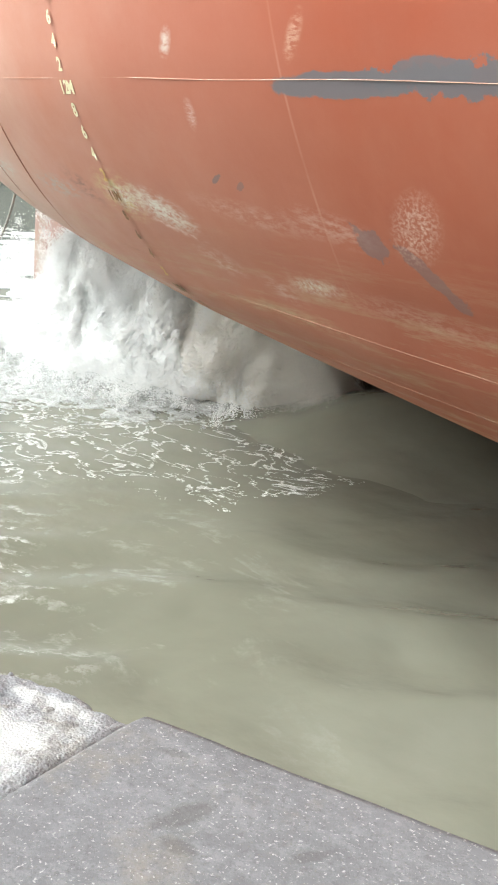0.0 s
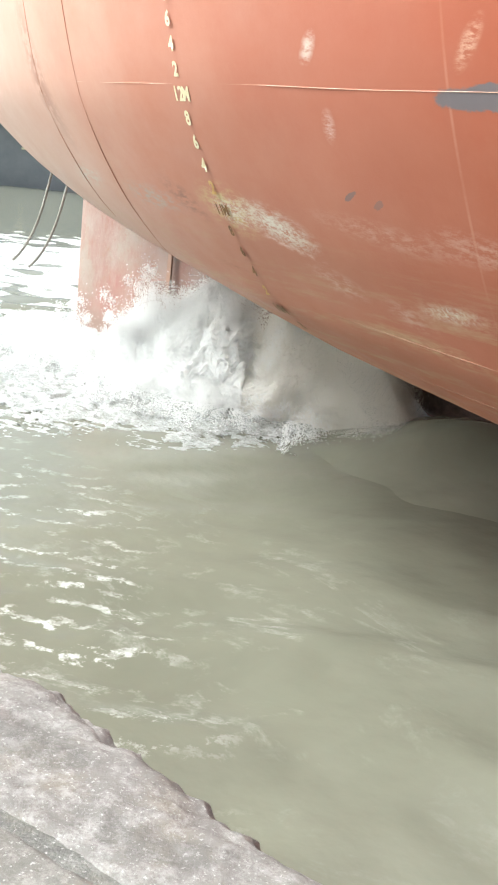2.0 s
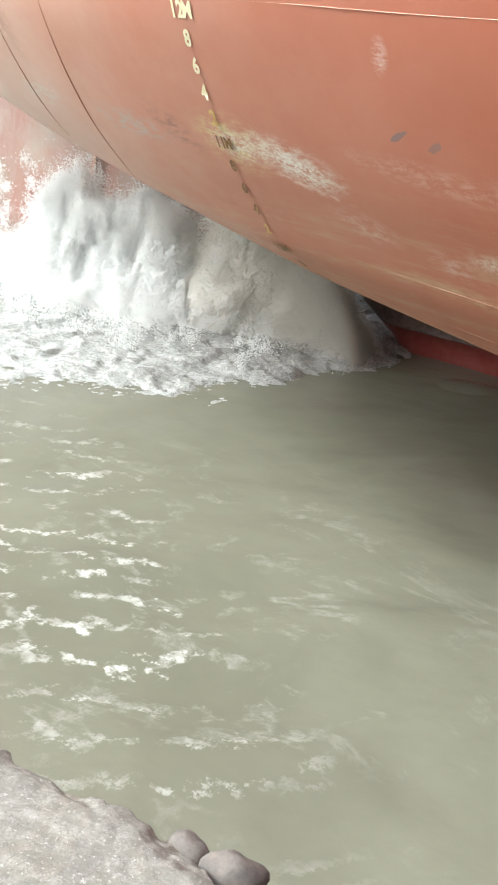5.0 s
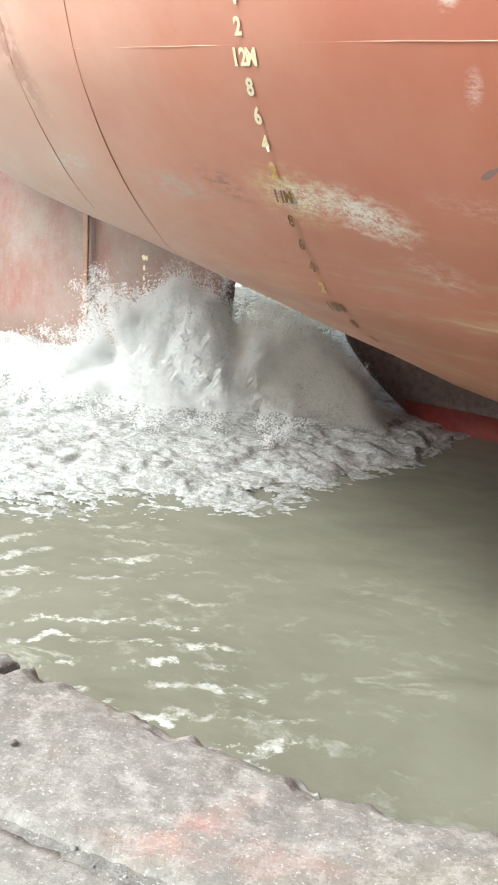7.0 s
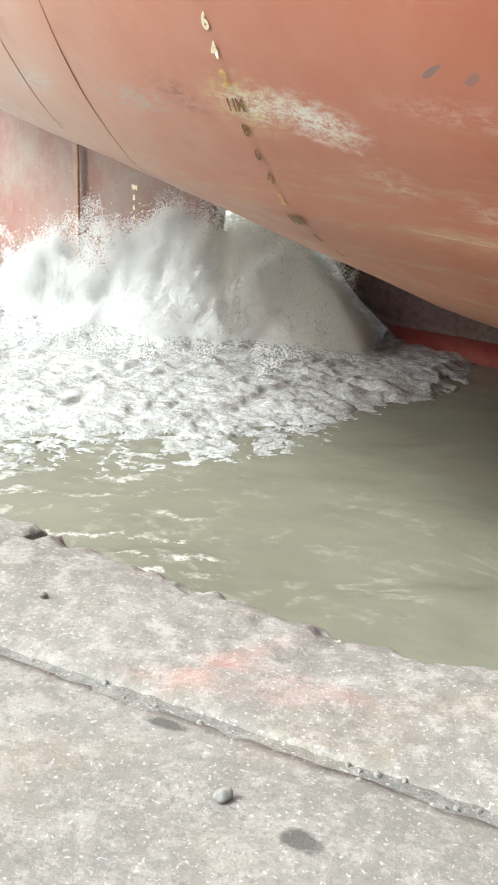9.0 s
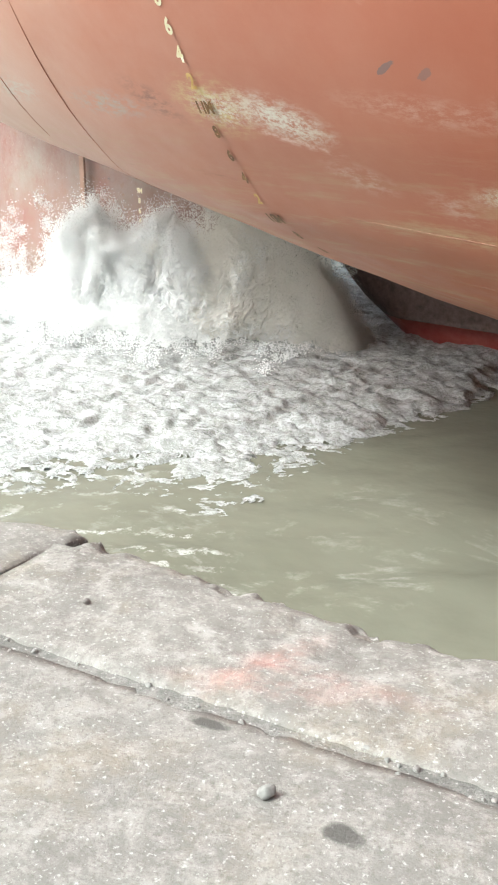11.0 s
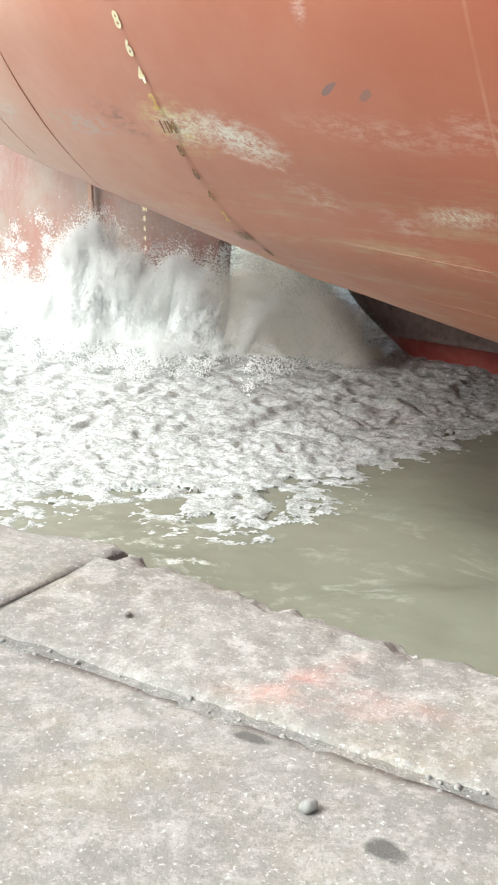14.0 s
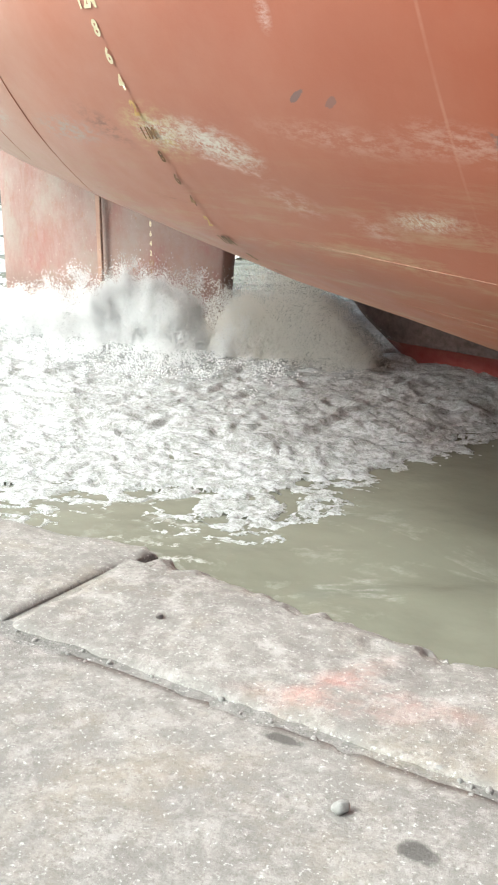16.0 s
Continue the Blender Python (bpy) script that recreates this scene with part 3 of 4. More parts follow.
def build_skeg():
    """The stern frame on the centre line, forward of the screw."""
    prof = [(-3.75, 2.6), (-3.45, 1.85), (-3.2, 1.30), (-2.95, 0.98), (-2.70, 0.72), (-2.40, 0.48), (-2.10, 0.25), (-1.85, 0.05), (-1.7, -0.4), (-1.65, -1.5), (-1.6, -4.0)]
    top, low = [], []
    for name, z_hi, z_lo, mat, label in (("stern_frame", 2.6, 0.42, M_SKEG, "dark brown stern frame"), ("bottom_plating", 0.42, -4.0, M_BOOT, "wet bright red bottom paint")):
        zs = np.linspace(z_hi, z_lo, 16)
        P = []
        for z in zs:
            xe = float(np.interp(-z, [-q[1] for q in prof], [q[0] for q in prof]))
            row = []
            for t in np.linspace(0, 1, 18):
                x = xe + t * t * 9.0
                half = 0.12 + 0.42 * min(1.0, (x - xe) / 0.5) ** 0.5 + 0.16 * (x - xe)
                row.append((x, KEEL_Y - half, z))
            P.append([(xe - 0.05, KEEL_Y, z)] + row)
        P = np.array(P)
        Q = P[:, ::-1].copy()
        Q[..., 1] = 2 * KEEL_Y - Q[..., 1]
        v, f = sheet(np.concatenate([Q[:, :-1], P], 1))
        k = 2 * P.shape[1] - 1
        f.append(list(range(k))[::-1])
        f.append(list(range(len(v) - k, len(v))))
        f += [[i * k, (i + 1) * k, (i + 2) * k - 1, (i + 1) * k - 1] for i in range(15)]
        part(name, (v, f), mat, ship, label)


build_skeg()


# ---- water ----
def spread(lo, hi, a, b, step, far):
    """Coordinates with an even step from a to b, and growing steps out to lo and hi."""
    mid = np.arange(a, b + 1e-6, step)
    up, s = [b], step
    while up[-1] < hi:
        s *= far
        up.append(up[-1] + s)
    down, s = [a], step
    while down[-1] > lo:
        s *= far
        down.append(down[-1] - s)
    return np.concatenate([down[:0:-1], mid, up[1:]])


def swell(x, y):
    """Waves that run out from the screw, chop between them, calmer under the wash."""
    r = np.hypot(x + 5.0, y - 9.0)
    near = np.exp(-((np.hypot(x, y) / 40.0) ** 2))
    wx, wy = x + 1.6 * (fbm(x * 0.22, y * 0.22, 2.0, 2) - 0.5), y + 1.6 * (fbm(x * 0.22 + 9, y * 0.22, 6.0, 2) - 0.5)
    rw = np.hypot(wx + 5.0, wy - 9.0)
    ring = 0.055 * np.sin(3.4 * rw) * np.exp(-((r - 7.0) / 4.5) ** 2) * (0.35 + vnoise(x * 0.3 + 3, y * 0.3))
    ring = ring + 0.022 * np.sin(7.2 * rw) * np.exp(-((r - 8.5) / 3.2) ** 2) * np.clip(1.6 * vnoise(x * 0.5 + 7, y * 0.5) - 0.25, 0, 1) * np.clip((3.5 - x) / 3, 0, 1)
    long = 0.045 * np.sin(1.7 * wx - 2.6 * wy) + 0.035 * np.sin(3.3 * wx - 1.9 * wy + 1.2)
    long = np.where(long > 0, 1.35 * long, 0.75 * long) * (0.3 + vnoise(x * 0.25, y * 0.25 + 5))
    chop = 0.20 * (fbm(x * 0.55 + 0.2 * y, y * 0.7, 1.0, 4, 0.45) - 0.5)
    calm = 0.16 + 0.84 * np.clip((r - 7.6) / 3.0, 0, 1)
    return near * (ring + long + chop) * calm


def build_water():
    xs = spread(-2500, 2500, -16, 18, 0.14, 1.12)
    ys = spread(-900, 3000, -5.2, 22, 0.14, 1.12)
    X, Y = np.meshgrid(xs, ys, indexing="ij")
    P = np.stack([X, Y, swell(X, Y) - 0.02], -1)
    a, b = P.shape[:2]
    i = np.arange(a * b).reshape(a, b)
    f = np.stack([i[:-1, :-1], i[1:, :-1], i[1:, 1:], i[:-1, 1:]], -1).reshape(-1, 4)
    ob = big_mesh("water", P.reshape(-1, 3), f, M_WATER)
    return tagged(ob, "murky olive harbour water with low swell", "water", kind="structure")


water = build_water()


def build_hump():
    """A smooth swell that stands beside the stern frame and sinks away."""
    xs, ys = np.arange(-6.0, 6.0, 0.14), np.arange(-3.6, 3.6, 0.14)
    X, Y = np.meshgrid(xs, ys, indexing="ij")
    r2 = (X / np.where(X < 0, 2.0, 3.6)) ** 2 + (Y / 1.75) ** 2
    Z = 0.90 * np.exp(-r2) - 0.10 + 0.5 * swell(X, Y - 2.0) + 0.05 * (fbm(X * 1.1, Y * 1.3, 2.0, 3) - 0.5)
    a, b = X.shape
    i = np.arange(a * b).reshape(a, b)
    f = np.stack([i[:-1, :-1], i[1:, :-1], i[1:, 1:], i[:-1, 1:]], -1).reshape(-1, 4)
    ob = big_mesh("water_swell", np.stack([X, Y, Z], -1).reshape(-1, 3), f, M_SWELL)
    return tagged(ob, "smooth murky swell heaped up beside the stern", "water", kind="structure")


hump = build_hump()


def foam_sheet(name, material, label, x0, x1, y0, y1, step, cover, height, seed, scale, sunk=-0.17, rise=0.05, thin=1.2, stretch=1.0, threads=0.0, hug=0.3, net=0.0):
    """Churned foam as a lumpy sheet with holes; cover(x, y) in 0..1 says how closed it is."""
    xs, ys = np.arange(x0, x1, step), np.arange(y0, y1, step)
    X, Y = np.meshgrid(xs, ys, indexing="ij")
    wx = X + 0.9 * (fbm(X * 0.8 + seed, Y * 0.8, 2.0, 3) - 0.5)
    wy = Y + 0.9 * (fbm(X * 0.8, Y * 0.8 + seed, 5.0, 3) - 0.5)
    ridge = 1 - np.abs(2 * fbm(wx * scale * stretch + seed, wy * scale * 1.35, 0.5, 4, 0.55) - 1)
    lump = fbm(wx * scale * stretch * 1.7 + 3 * seed, wy * scale * 2.0, 7.0, 4, 0.6)
    c = cover(X, Y)
    keep = (c > 0.01) & (ridge > threads * (1.0 + 0.06 * (0.5 - c)))
    if net > 0:      # an open net of foam along the edge that closes further in
        fine = fbm(wx * scale * 3.1, wy * scale * 3.6 + seed, 4.0, 4, 0.6)
        open_net = np.minimum(1 - np.abs(2 * fbm(wx * scale * 0.8 + 9, wy * scale * 1.2, seed, 4, 0.58) - 1), ridge * 0.35 + 0.65)
        margin = open_net + 0.25 * (fine - 0.5) - np.interp(c, [0, 0.35, 0.75, 1], [0.975, 0.89, 0.72, 0.5 * net])
        keep &= margin > -0.03
    Z = swell(X, Y) * hug + sunk + (rise - sunk) * c + height * (0.05 + 0.95 * c ** 1.4 if net > 0 else 1.0) * (0.9 * (ridge - 0.82) + thin * (lump - 0.47))
    if net > 0:      # the edges of the flakes dip under the water
        Z = -0.026 + (Z + 0.016) * np.clip((margin + 0.03) / 0.12, 0, 1)
    P = np.stack([X + 0.06 * (lump - 0.5), Y, Z], -1)
    a, b = P.shape[:2]
    i = np.arange(a * b).reshape(a, b)
    f = np.stack([i[:-1, :-1], i[1:, :-1], i[1:, 1:], i[:-1, 1:]], -1).reshape(-1, 4)
    k = keep[:-1, :-1].reshape(-1)
    f = f[k]
    used, inv = np.unique(f, return_inverse=True)
    ob = big_mesh(name, P.reshape(-1, 3)[used], inv.reshape(-1, 4), material)
    return tagged(ob, label, "foam", kind="stuff")


def front(x, y):
    """Distance behind the edge of the wash, towards the screw."""
    edge = np.interp(x, [-14, -4.2, -1.6, -0.5, -0.2], [1.2, 2.3, 4.3, 7.5, 12.0])
    ragged = 1.3 * (fbm(x * 0.9 + 4.0, y * 0.9, 9.0, 4, 0.55) - 0.5)
    return np.minimum(y - edge, (0.5 - x) * 1.0) + ragged


def wobble(x, y):
    return 1.1 * (fbm(x * 0.7, y * 0.7, 3.0, 3) - 0.5)


foam_core = foam_sheet("wash_foam", M_FOAM, "dense white churned foam spreading from the screw", -13, 2.4, -1.5, 16, 0.036,
                       lambda x, y: np.clip((front(x, y) + 1.4 + wobble(x, y)) / 3.4, 0, 1), 0.085, 1.3, 3.4, -0.010, 0.040, hug=0.0, net=0.60)
foam_over = foam_sheet("wash_foam", M_FOAM, "white foam crests rolling over the wash", -12, 0.2, 1.0, 15, 0.05,
                       lambda x, y: np.clip((front(x, y) - 0.4 + 1.6 * wobble(y, x)) / 1.6, 0, 1), 0.14, 8.7, 2.4, -0.14, 0.075, hug=0.0)
foam_lace = foam_sheet("foam_streaks", M_LACE, "thin lacy foam streaks drifting on the water", -6, 4.0, 1.0, 9, 0.022,
                       lambda x, y: np.clip((y - 0.75 * x - 3.0 + 3.5 * wobble(x, y)) / 2.0, 0, 1) * np.clip((3.4 - x) / 1.5, 0, 1), 0.004, 4.1, 2.2, -0.03, -0.012, 0.5, 0.9, 0.993, 1.0)
# pale foam sheet that also stands in for sun glare on the far water
foam_far = foam_sheet("wake_foam_glare", M_LACE, "pale foam and white glare on the bright water astern", -48, -11, 4, 50, 0.22,
                      lambda x, y: np.clip((46 - np.hypot(x, y - 6)) / 14, 0, 1), 0.30, 2.2, 0.45, -0.2, 0.0)


# ---- spray ----
def drops(name, label, material, P, S, rng, core=None):
    """Small tumbled drops of size S at the places P, as one mesh, round a core of solid white water."""
    n = len(P)
    base = np.array([[1, 1, 1], [1, -1, -1], [-1, 1, -1], [-1, -1, 1]]) * 0.62
    q = rng.normal(size=(n, 4))
    q /= np.linalg.norm(q, axis=1)[:, None]
    a, b, c, d = q.T
    R = np.stack([np.stack([1 - 2 * (c * c + d * d), 2 * (b * c - a * d), 2 * (b * d + a * c)], -1),
                  np.stack([2 * (b * c + a * d), 1 - 2 * (b * b + d * d), 2 * (c * d - a * b)], -1),
                  np.stack([2 * (b * d - a * c), 2 * (c * d + a * b), 1 - 2 * (b * b + c * c)], -1)], 1)
    V = np.einsum("nij,kj->nki", R, base) * S[:, None, None] + P[:, None]
    F = (np.array([[0, 1, 2], [0, 3, 1], [0, 2, 3], [1, 3, 2]])[None] + 4 * np.arange(n)[:, None, None]).reshape(-1, 3)
    V = V.reshape(-1, 3)
    if core is not None:
        F = np.concatenate([F, core[1] + len(V)])
        V = np.concatenate([V, core[0]])
    return tagged(big_mesh(name, V, F, material, smooth=False), label, "spray", kind="stuff")


def billow(width, deep, height, lean, seed):
    """The lumpy inside of a burst: vertices and triangles."""
    nv, nu = 110, 170
    v, th = np.meshgrid(np.linspace(0, 1, nv), np.linspace(0, 2 * np.pi, nu), indexing="ij")
    c, w = np.cos(th), np.sin(th)
    r = np.cos(v * np.pi / 2) ** 0.8 * (1 + 0.8 * (1 - v) ** 3)
    x, y, z = width * 0.66 * r * c, deep * 0.8 * r * w, height * 0.70 * np.sin(v * np.pi / 2)
    lump = fbm(x * 1.5 + seed, z * 1.5, y * 1.5 + seed, 4, 0.55) - 0.5
    fine = fbm(x * 5.5, z * 5.5 + seed, y * 5.5, 4, 0.65) - 0.5
    out = 1 + 1.3 * lump + 0.40 * fine
    x, y = x * out + 0.05 * fine + lean * z, y * out - 0.10 * fine
    crown = fbm(x * 1.7 + 2 * seed, y * 1.7, 0.5, 4, 0.6) - 0.5
    spike = 1 - np.abs(2 * fbm(x * 4 + seed, y * 4, 2.5, 3, 0.6) - 1)
    z = z * (1.0 + 0.9 * crown + 0.22 * (spike - 0.7) * v) + 0.25 * lump * v + 0.11 * fine - 0.7 * (1 - v) ** 3
    P = np.stack([x, y, z], -1).reshape(-1, 3)
    i = np.arange(nv * nu).reshape(nv, nu)
    a, b, d, e = i[:-1, :-1].ravel(), i[:-1, 1:].ravel(), i[1:, 1:].ravel(), i[1:, :-1].ravel()
    return P, np.concatenate([np.stack([a, b, d], -1), np.stack([a, d, e], -1)])


def plume(name, label, material, count, strands, width, deep, height, lean, seed, flecks=0.10, size=0.0085, solid=True):
    """A burst of water: strands that fan out and up, dense puffs below, loose drops at their tips."""
    rng = np.random.default_rng(seed)
    bx = rng.normal(size=strands) * 0.42
    bx = np.clip(bx, -0.8, 0.8)
    by = np.clip(rng.normal(size=strands) * 0.45, -0.9, 0.9)
    crest = 0.35 + 0.65 * fbm(bx * 2.6 + seed, by * 1.5, seed * 0.37, 3, 0.6) / 0.62
    tall = height * np.clip(crest * (1 - 0.35 * np.abs(bx)) * (0.72 + 0.28 * rng.random(strands)), 0.15, 1.0)
    fan = bx * 0.55 + 0.12 * rng.normal(size=strands) + lean
    k = rng.integers(0, strands, count)
    u = rng.random(count) ** 1.25
    puff = np.floor(u * 9)
    jig = np.random.default_rng(seed + 1).normal(size=(strands, 15, 3))[k, puff.astype(int)]
    z = tall[k] * (1 - (1 - u) ** 1.7)
    wide = 0.04 + 0.06 * u
    loose = rng.random(count) < flecks * (0.25 + 1.5 * u ** 2)
    g = rng.normal(size=(count, 3)) * np.where(loose, 1.7, 0.8)[:, None]
    x = width * bx[k] + fan[k] * z + wide * (1.3 * jig[:, 0] + 0.75 * g[:, 0])
    y = deep * by[k] + wide * (1.3 * jig[:, 1] + 0.75 * g[:, 1])
    z = z + wide * (1.1 * jig[:, 2] + 0.9 * g[:, 2])
    core = billow(width, deep, height, lean, seed) if solid else None
    if solid:      # a coat of fine drops round the core
        coat = core[0][rng.integers(0, len(core[0]), count)] * np.array([1.03, 1.06, 1.02]) + rng.normal(size=(count, 3)) * np.array([1.0, 1.0, 1.3]) * (0.03 + 0.17 * rng.random((count, 1)) ** 2.5)
        half = rng.random(count) < 0.42
        x, y, z = (np.where(half, coat[:, j], k) for j, k in enumerate((x, y, z)))
        loose &= ~half
    S = size * np.where(loose, 1.0 + 1.5 * rng.random(count) ** 2.5, (0.7 + 0.6 * rng.random(count)) * (1 + 0.5 * u))
    return drops(name, label, material, np.stack([x, y, z], -1), S, rng, core)


def fan_fall(name, label, material, count, apex, reach, drop, cut, seed, size=0.0085):
    """A smooth sheet of silty water falling forward under a curved edge."""
    rng = np.random.default_rng(seed)
    x = apex + reach * (rng.random(count) ** 0.85) - 0.9 * (rng.random(count) < 0.25) * rng.random(count)
    top = cut - drop * np.clip(x - apex, 0, 9) ** 2
    v = rng.random(count) ** 0.8
    fold = fbm(x * 4.5 + seed, v * 1.6, 1.0, 4, 0.6)
    z = top * v * (0.94 + 0.06 * fold)
    y = 9.85 + 0.55 * (fold - 0.5) + 0.28 * rng.normal(size=count) - 0.5 * (1 - v)
    keep = (z > -0.3) & (top > 0) & (fold + 0.22 * rng.random(count) > 0.47)
    S = size * (0.7 + 0.6 * rng.random(count))
    return drops(name, label, material, np.stack([x, y, z], -1)[keep], S[keep], rng)


spray_aft = plume("spray_burst", "white spray burst thrown up against the rudder", M_MIST, 120000, 50, 2.0, 0.8, 2.9, -0.05, 3, 0.14)
spray_mid = plume("spray_burst", "dense white spray column above the screw", M_MIST, 130000, 60, 1.85, 0.8, 2.8, -0.04, 5, 0.13)
spray_top = plume("spray_burst", "grey-white spray bulging under the counter", M_MIST_SILT, 70000, 60, 1.55, 0.7, 2.7, 0.05, 8, 0.08)
spray_fan = fan_fall("spray_fan", "silty grey sheet of water falling beside the stern frame", M_MIST_SILT, 135000, -5.0, 3.3, 0.28, 2.9, 9)
spray_low = plume("spray_mist", "low white mist over the churned foam", M_MIST, 45000, 160, 4.4, 1.6, 0.7, 0.0, 12, 0.12, 0.0095, False)
spray_left = plume("spray_burst", "low white surge of water astern of the rudder", M_MIST, 40000, 120, 2.6, 1.2, 1.0, 0.0, 17, 0.12, solid=False)


# ---- quay ----
QZ = 3.4


def quay_edge(x):
    e = np.interp(x, [-12, 1.65, 2.24, 2.7, 3.05, 3.68, 4.25, 4.50, 4.66, 5.1, 5.35, 6.0, 6.2, 6.45, 6.8, 7.1, 7.6, 7.95, 8.03, 8.12, 8.3, 8.57, 9.64, 30],
                  [-5.05, -5.04, -4.98, -5.05, -5.08, -5.05, -5.06, -5.10, -5.20, -5.24, -5.23, -5.20, -5.19, -5.23, -5.28, -5.34, -5.38, -5.34, -5.24, -5.10, -5.08, -5.05, -4.95, -4.95])
    rough = np.where(x < 8.57, 1.0, 0.12)
    return e + 0.03 + rough * (0.085 * (fbm(x * 3.2, x * 0 + 3.3, 1.5, 4, 0.55) - 0.5) + 0.045 * (vnoise(x * 17, x * 0, 4.4) - 0.5) + 0.012 * (vnoise(x * 47, x * 0, 5.7) - 0.5))


def slab(name, material, label, x0, x1, inner, outer, step, depth, rough, edge_round, lift=0.0, skew=0.0):
    """One slab of the quay between y = inner and the line outer(x); its outer edge crumbles down."""
    nx = max(2, int((x1 - x0) / step))
    fine = np.array([0.004, 0.010, 0.018, 0.030, 0.045])
    xs = np.concatenate([[x0], x0 + fine, np.linspace(x0, x1, nx + 1)[1:-1], x1 - fine[::-1], [x1]])
    xs = np.unique(xs)
    v = np.concatenate([np.linspace(0, 0.85, 26), np.linspace(0.87, 1, 16)])
    X, V = np.meshgrid(xs, v, indexing="ij")
    out = outer(X)
    inn = inner(X)
    Y = inn + V * (out - inn)
    X = X + skew * (Y - QZ * 0 + 5.0)
    away = out - Y
    chip = fbm(X * 5.5, Y * 5.5, 2.2, 5, 0.6)
    Z = QZ + lift + rough * (chip - 0.5) + 0.4 * rough * (vnoise(X * 34, Y * 34, 1.1) - 0.5)
    Z -= edge_round * np.exp(-away / (0.035 + 0.06 * vnoise(X * 4, X * 0, 8.1))) * (0.6 + 0.7 * fbm(X * 5, Y * 5, 6.0, 3))
    near = np.exp(-away / 0.09)
    Z -= (edge_round > 0.02) * near * 0.032 * np.clip(fbm(X * 13, Y * 13, 4.0, 4, 0.6) - 0.46, 0, 1) * 3
    side = np.minimum(X - X.min(axis=0, keepdims=True), X.max(axis=0, keepdims=True) - X)
    Z -= 0.012 * np.exp(-side / 0.010) + 0.012 * np.exp(-(Y - inn) / 0.012)
    P = np.stack([X, Y, Z], -1)
    # outer face goes down, the other sides too
    rows = [P]
    face = []
    for k, dz in enumerate((0.06, 0.16, 0.34, 0.7, depth)):
        q = P[:, -1].copy()
        q[:, 1] += 0.05 * (vnoise(q[:, 0] * 7, q[:, 2] * 0 + dz * 9, 3.0) - 0.6)
        q[:, 2] = P[:, -1, 2] - dz
        face.append(q)
    inner_low = P[:, 0].copy()
    inner_low[:, 2] = QZ - depth
    P = np.concatenate([inner_low[:, None], P, np.stack(face, 1)], 1)
    verts, faces = sheet(P)
    k = P.shape[1]
    faces.append(list(range(k)))
    faces.append(list(range(len(verts) - k, len(verts)))[::-1])
    ob = part(name, (verts, faces), material)
    for p in ob.data.polygons[-2:]:
        p.use_smooth = False
    return tagged(ob, label, "quay", kind="structure")


GROOVE = -5.575
joint_line = lambda x: np.interp(x, [4.4, 4.9], [GROOVE, GROOVE - 0.125])
SKEW = 0.0
const = lambda c: (lambda x: np.full_like(x, c))
joint_in = lambda x: joint_line(x) + 0.014 + 0.012 * (fbm(x * 6, x * 0, 9.0, 3) - 0.5)
slab("coping_1", M_COPING, "worn pale concrete coping with a crumbled edge", -10.0, 2.194, joint_in, quay_edge, 0.06, 1.2, 0.012, 0.03, 0.004, 0.10)
slab("coping_2", M_COPING, "worn concrete coping with a crumbled edge and a faded red paint mark", 2.218, 4.655, joint_in, quay_edge, 0.012, 1.2, 0.018, 0.05, 0.0, 0.10)
slab("coping_3", M_COPING_RED, "worn greyish coping with pale scuffs and faded red paint", 4.657, 7.50, joint_in, quay_edge, 0.018, 1.2, 0.020, 0.06, 0.0, 0.10)
slab("coping_4", M_RUBBLE_PALE, "bright broken concrete with smooth white patches", 7.46, 8.596, const(-6.4), quay_edge, 0.014, 1.2, 0.050, 0.06, 0.010, SKEW)
slab("coping_5", M_SLATE, "smooth grey concrete slab at the quay edge", 8.592, 30.0, const(-7.6), quay_edge, 0.08, 1.2, 0.004, 0.010, 0.012, SKEW)
slab("pavement", M_PAVING, "worn beige concrete quay paving", -10.0, 30.0, const(-9.0), lambda x: joint_line(x) - 0.014 + 0.014 * (fbm(x * 6, x * 0, 2.0, 3) - 0.5), 0.05, 1.0, 0.010, 0.012)


def box(name, material, lo, hi, label):
    bm = bmesh.new()
    bmesh.ops.create_cube(bm, size=1.0)
    for v in bm.verts:
        v.co = Vector([(a + b) / 2 + c * (b - a) for a, b, c in zip(lo, hi, v.co)])
    bmesh.ops.bevel(bm, geom=bm.edges[:], offset=0.01, segments=2, affect="EDGES")
    return tagged(part(name, bm, material, smooth=False), label, "quay", kind="structure")


box("joint_filler", M_GROUT, (-10, GROOVE - 0.18, QZ - 0.4), (30, GROOVE + 0.05, QZ - 0.010), "dirty gravelly filler in the paving joint")
box("joint_filler_2", M_COPING, (2.09, -5.58, QZ - 0.4), (2.27, -5.05, QZ - 0.012), "dirty filler in the cross joint")
box("quay_wall", M_WALL, (-60, -9.0, -6.0), (60, -5.75, QZ - 0.35), "stained concrete quay wall above the water")
box("quay_apron", M_PAVING, (-60, -60.0, -6.0), (60, -9.004, QZ - 0.004), "wide concrete quay apron")


def stone(name, label, place, size, material, seed, flat=0.7):
    bm = bmesh.new()
    bmesh.ops.create_icosphere(bm, subdivisions=3, radius=1.0)
    for v in bm.verts:
        k = 0.85 + 0.30 * noise.noise(v.co * 1.1 + Vector((seed, 0, 0))) + 0.10 * noise.noise(v.co * 4 + Vector((0, seed, 0)))
        v.co = Vector((v.co.x * size, v.co.y * size * 0.75, v.co.z * size * flat)) * k
    ob = part(name, bm, material)
    ob.matrix_basis = pose(*place, 0, 0, seed * 47)
    return tagged(ob, label, "stone")


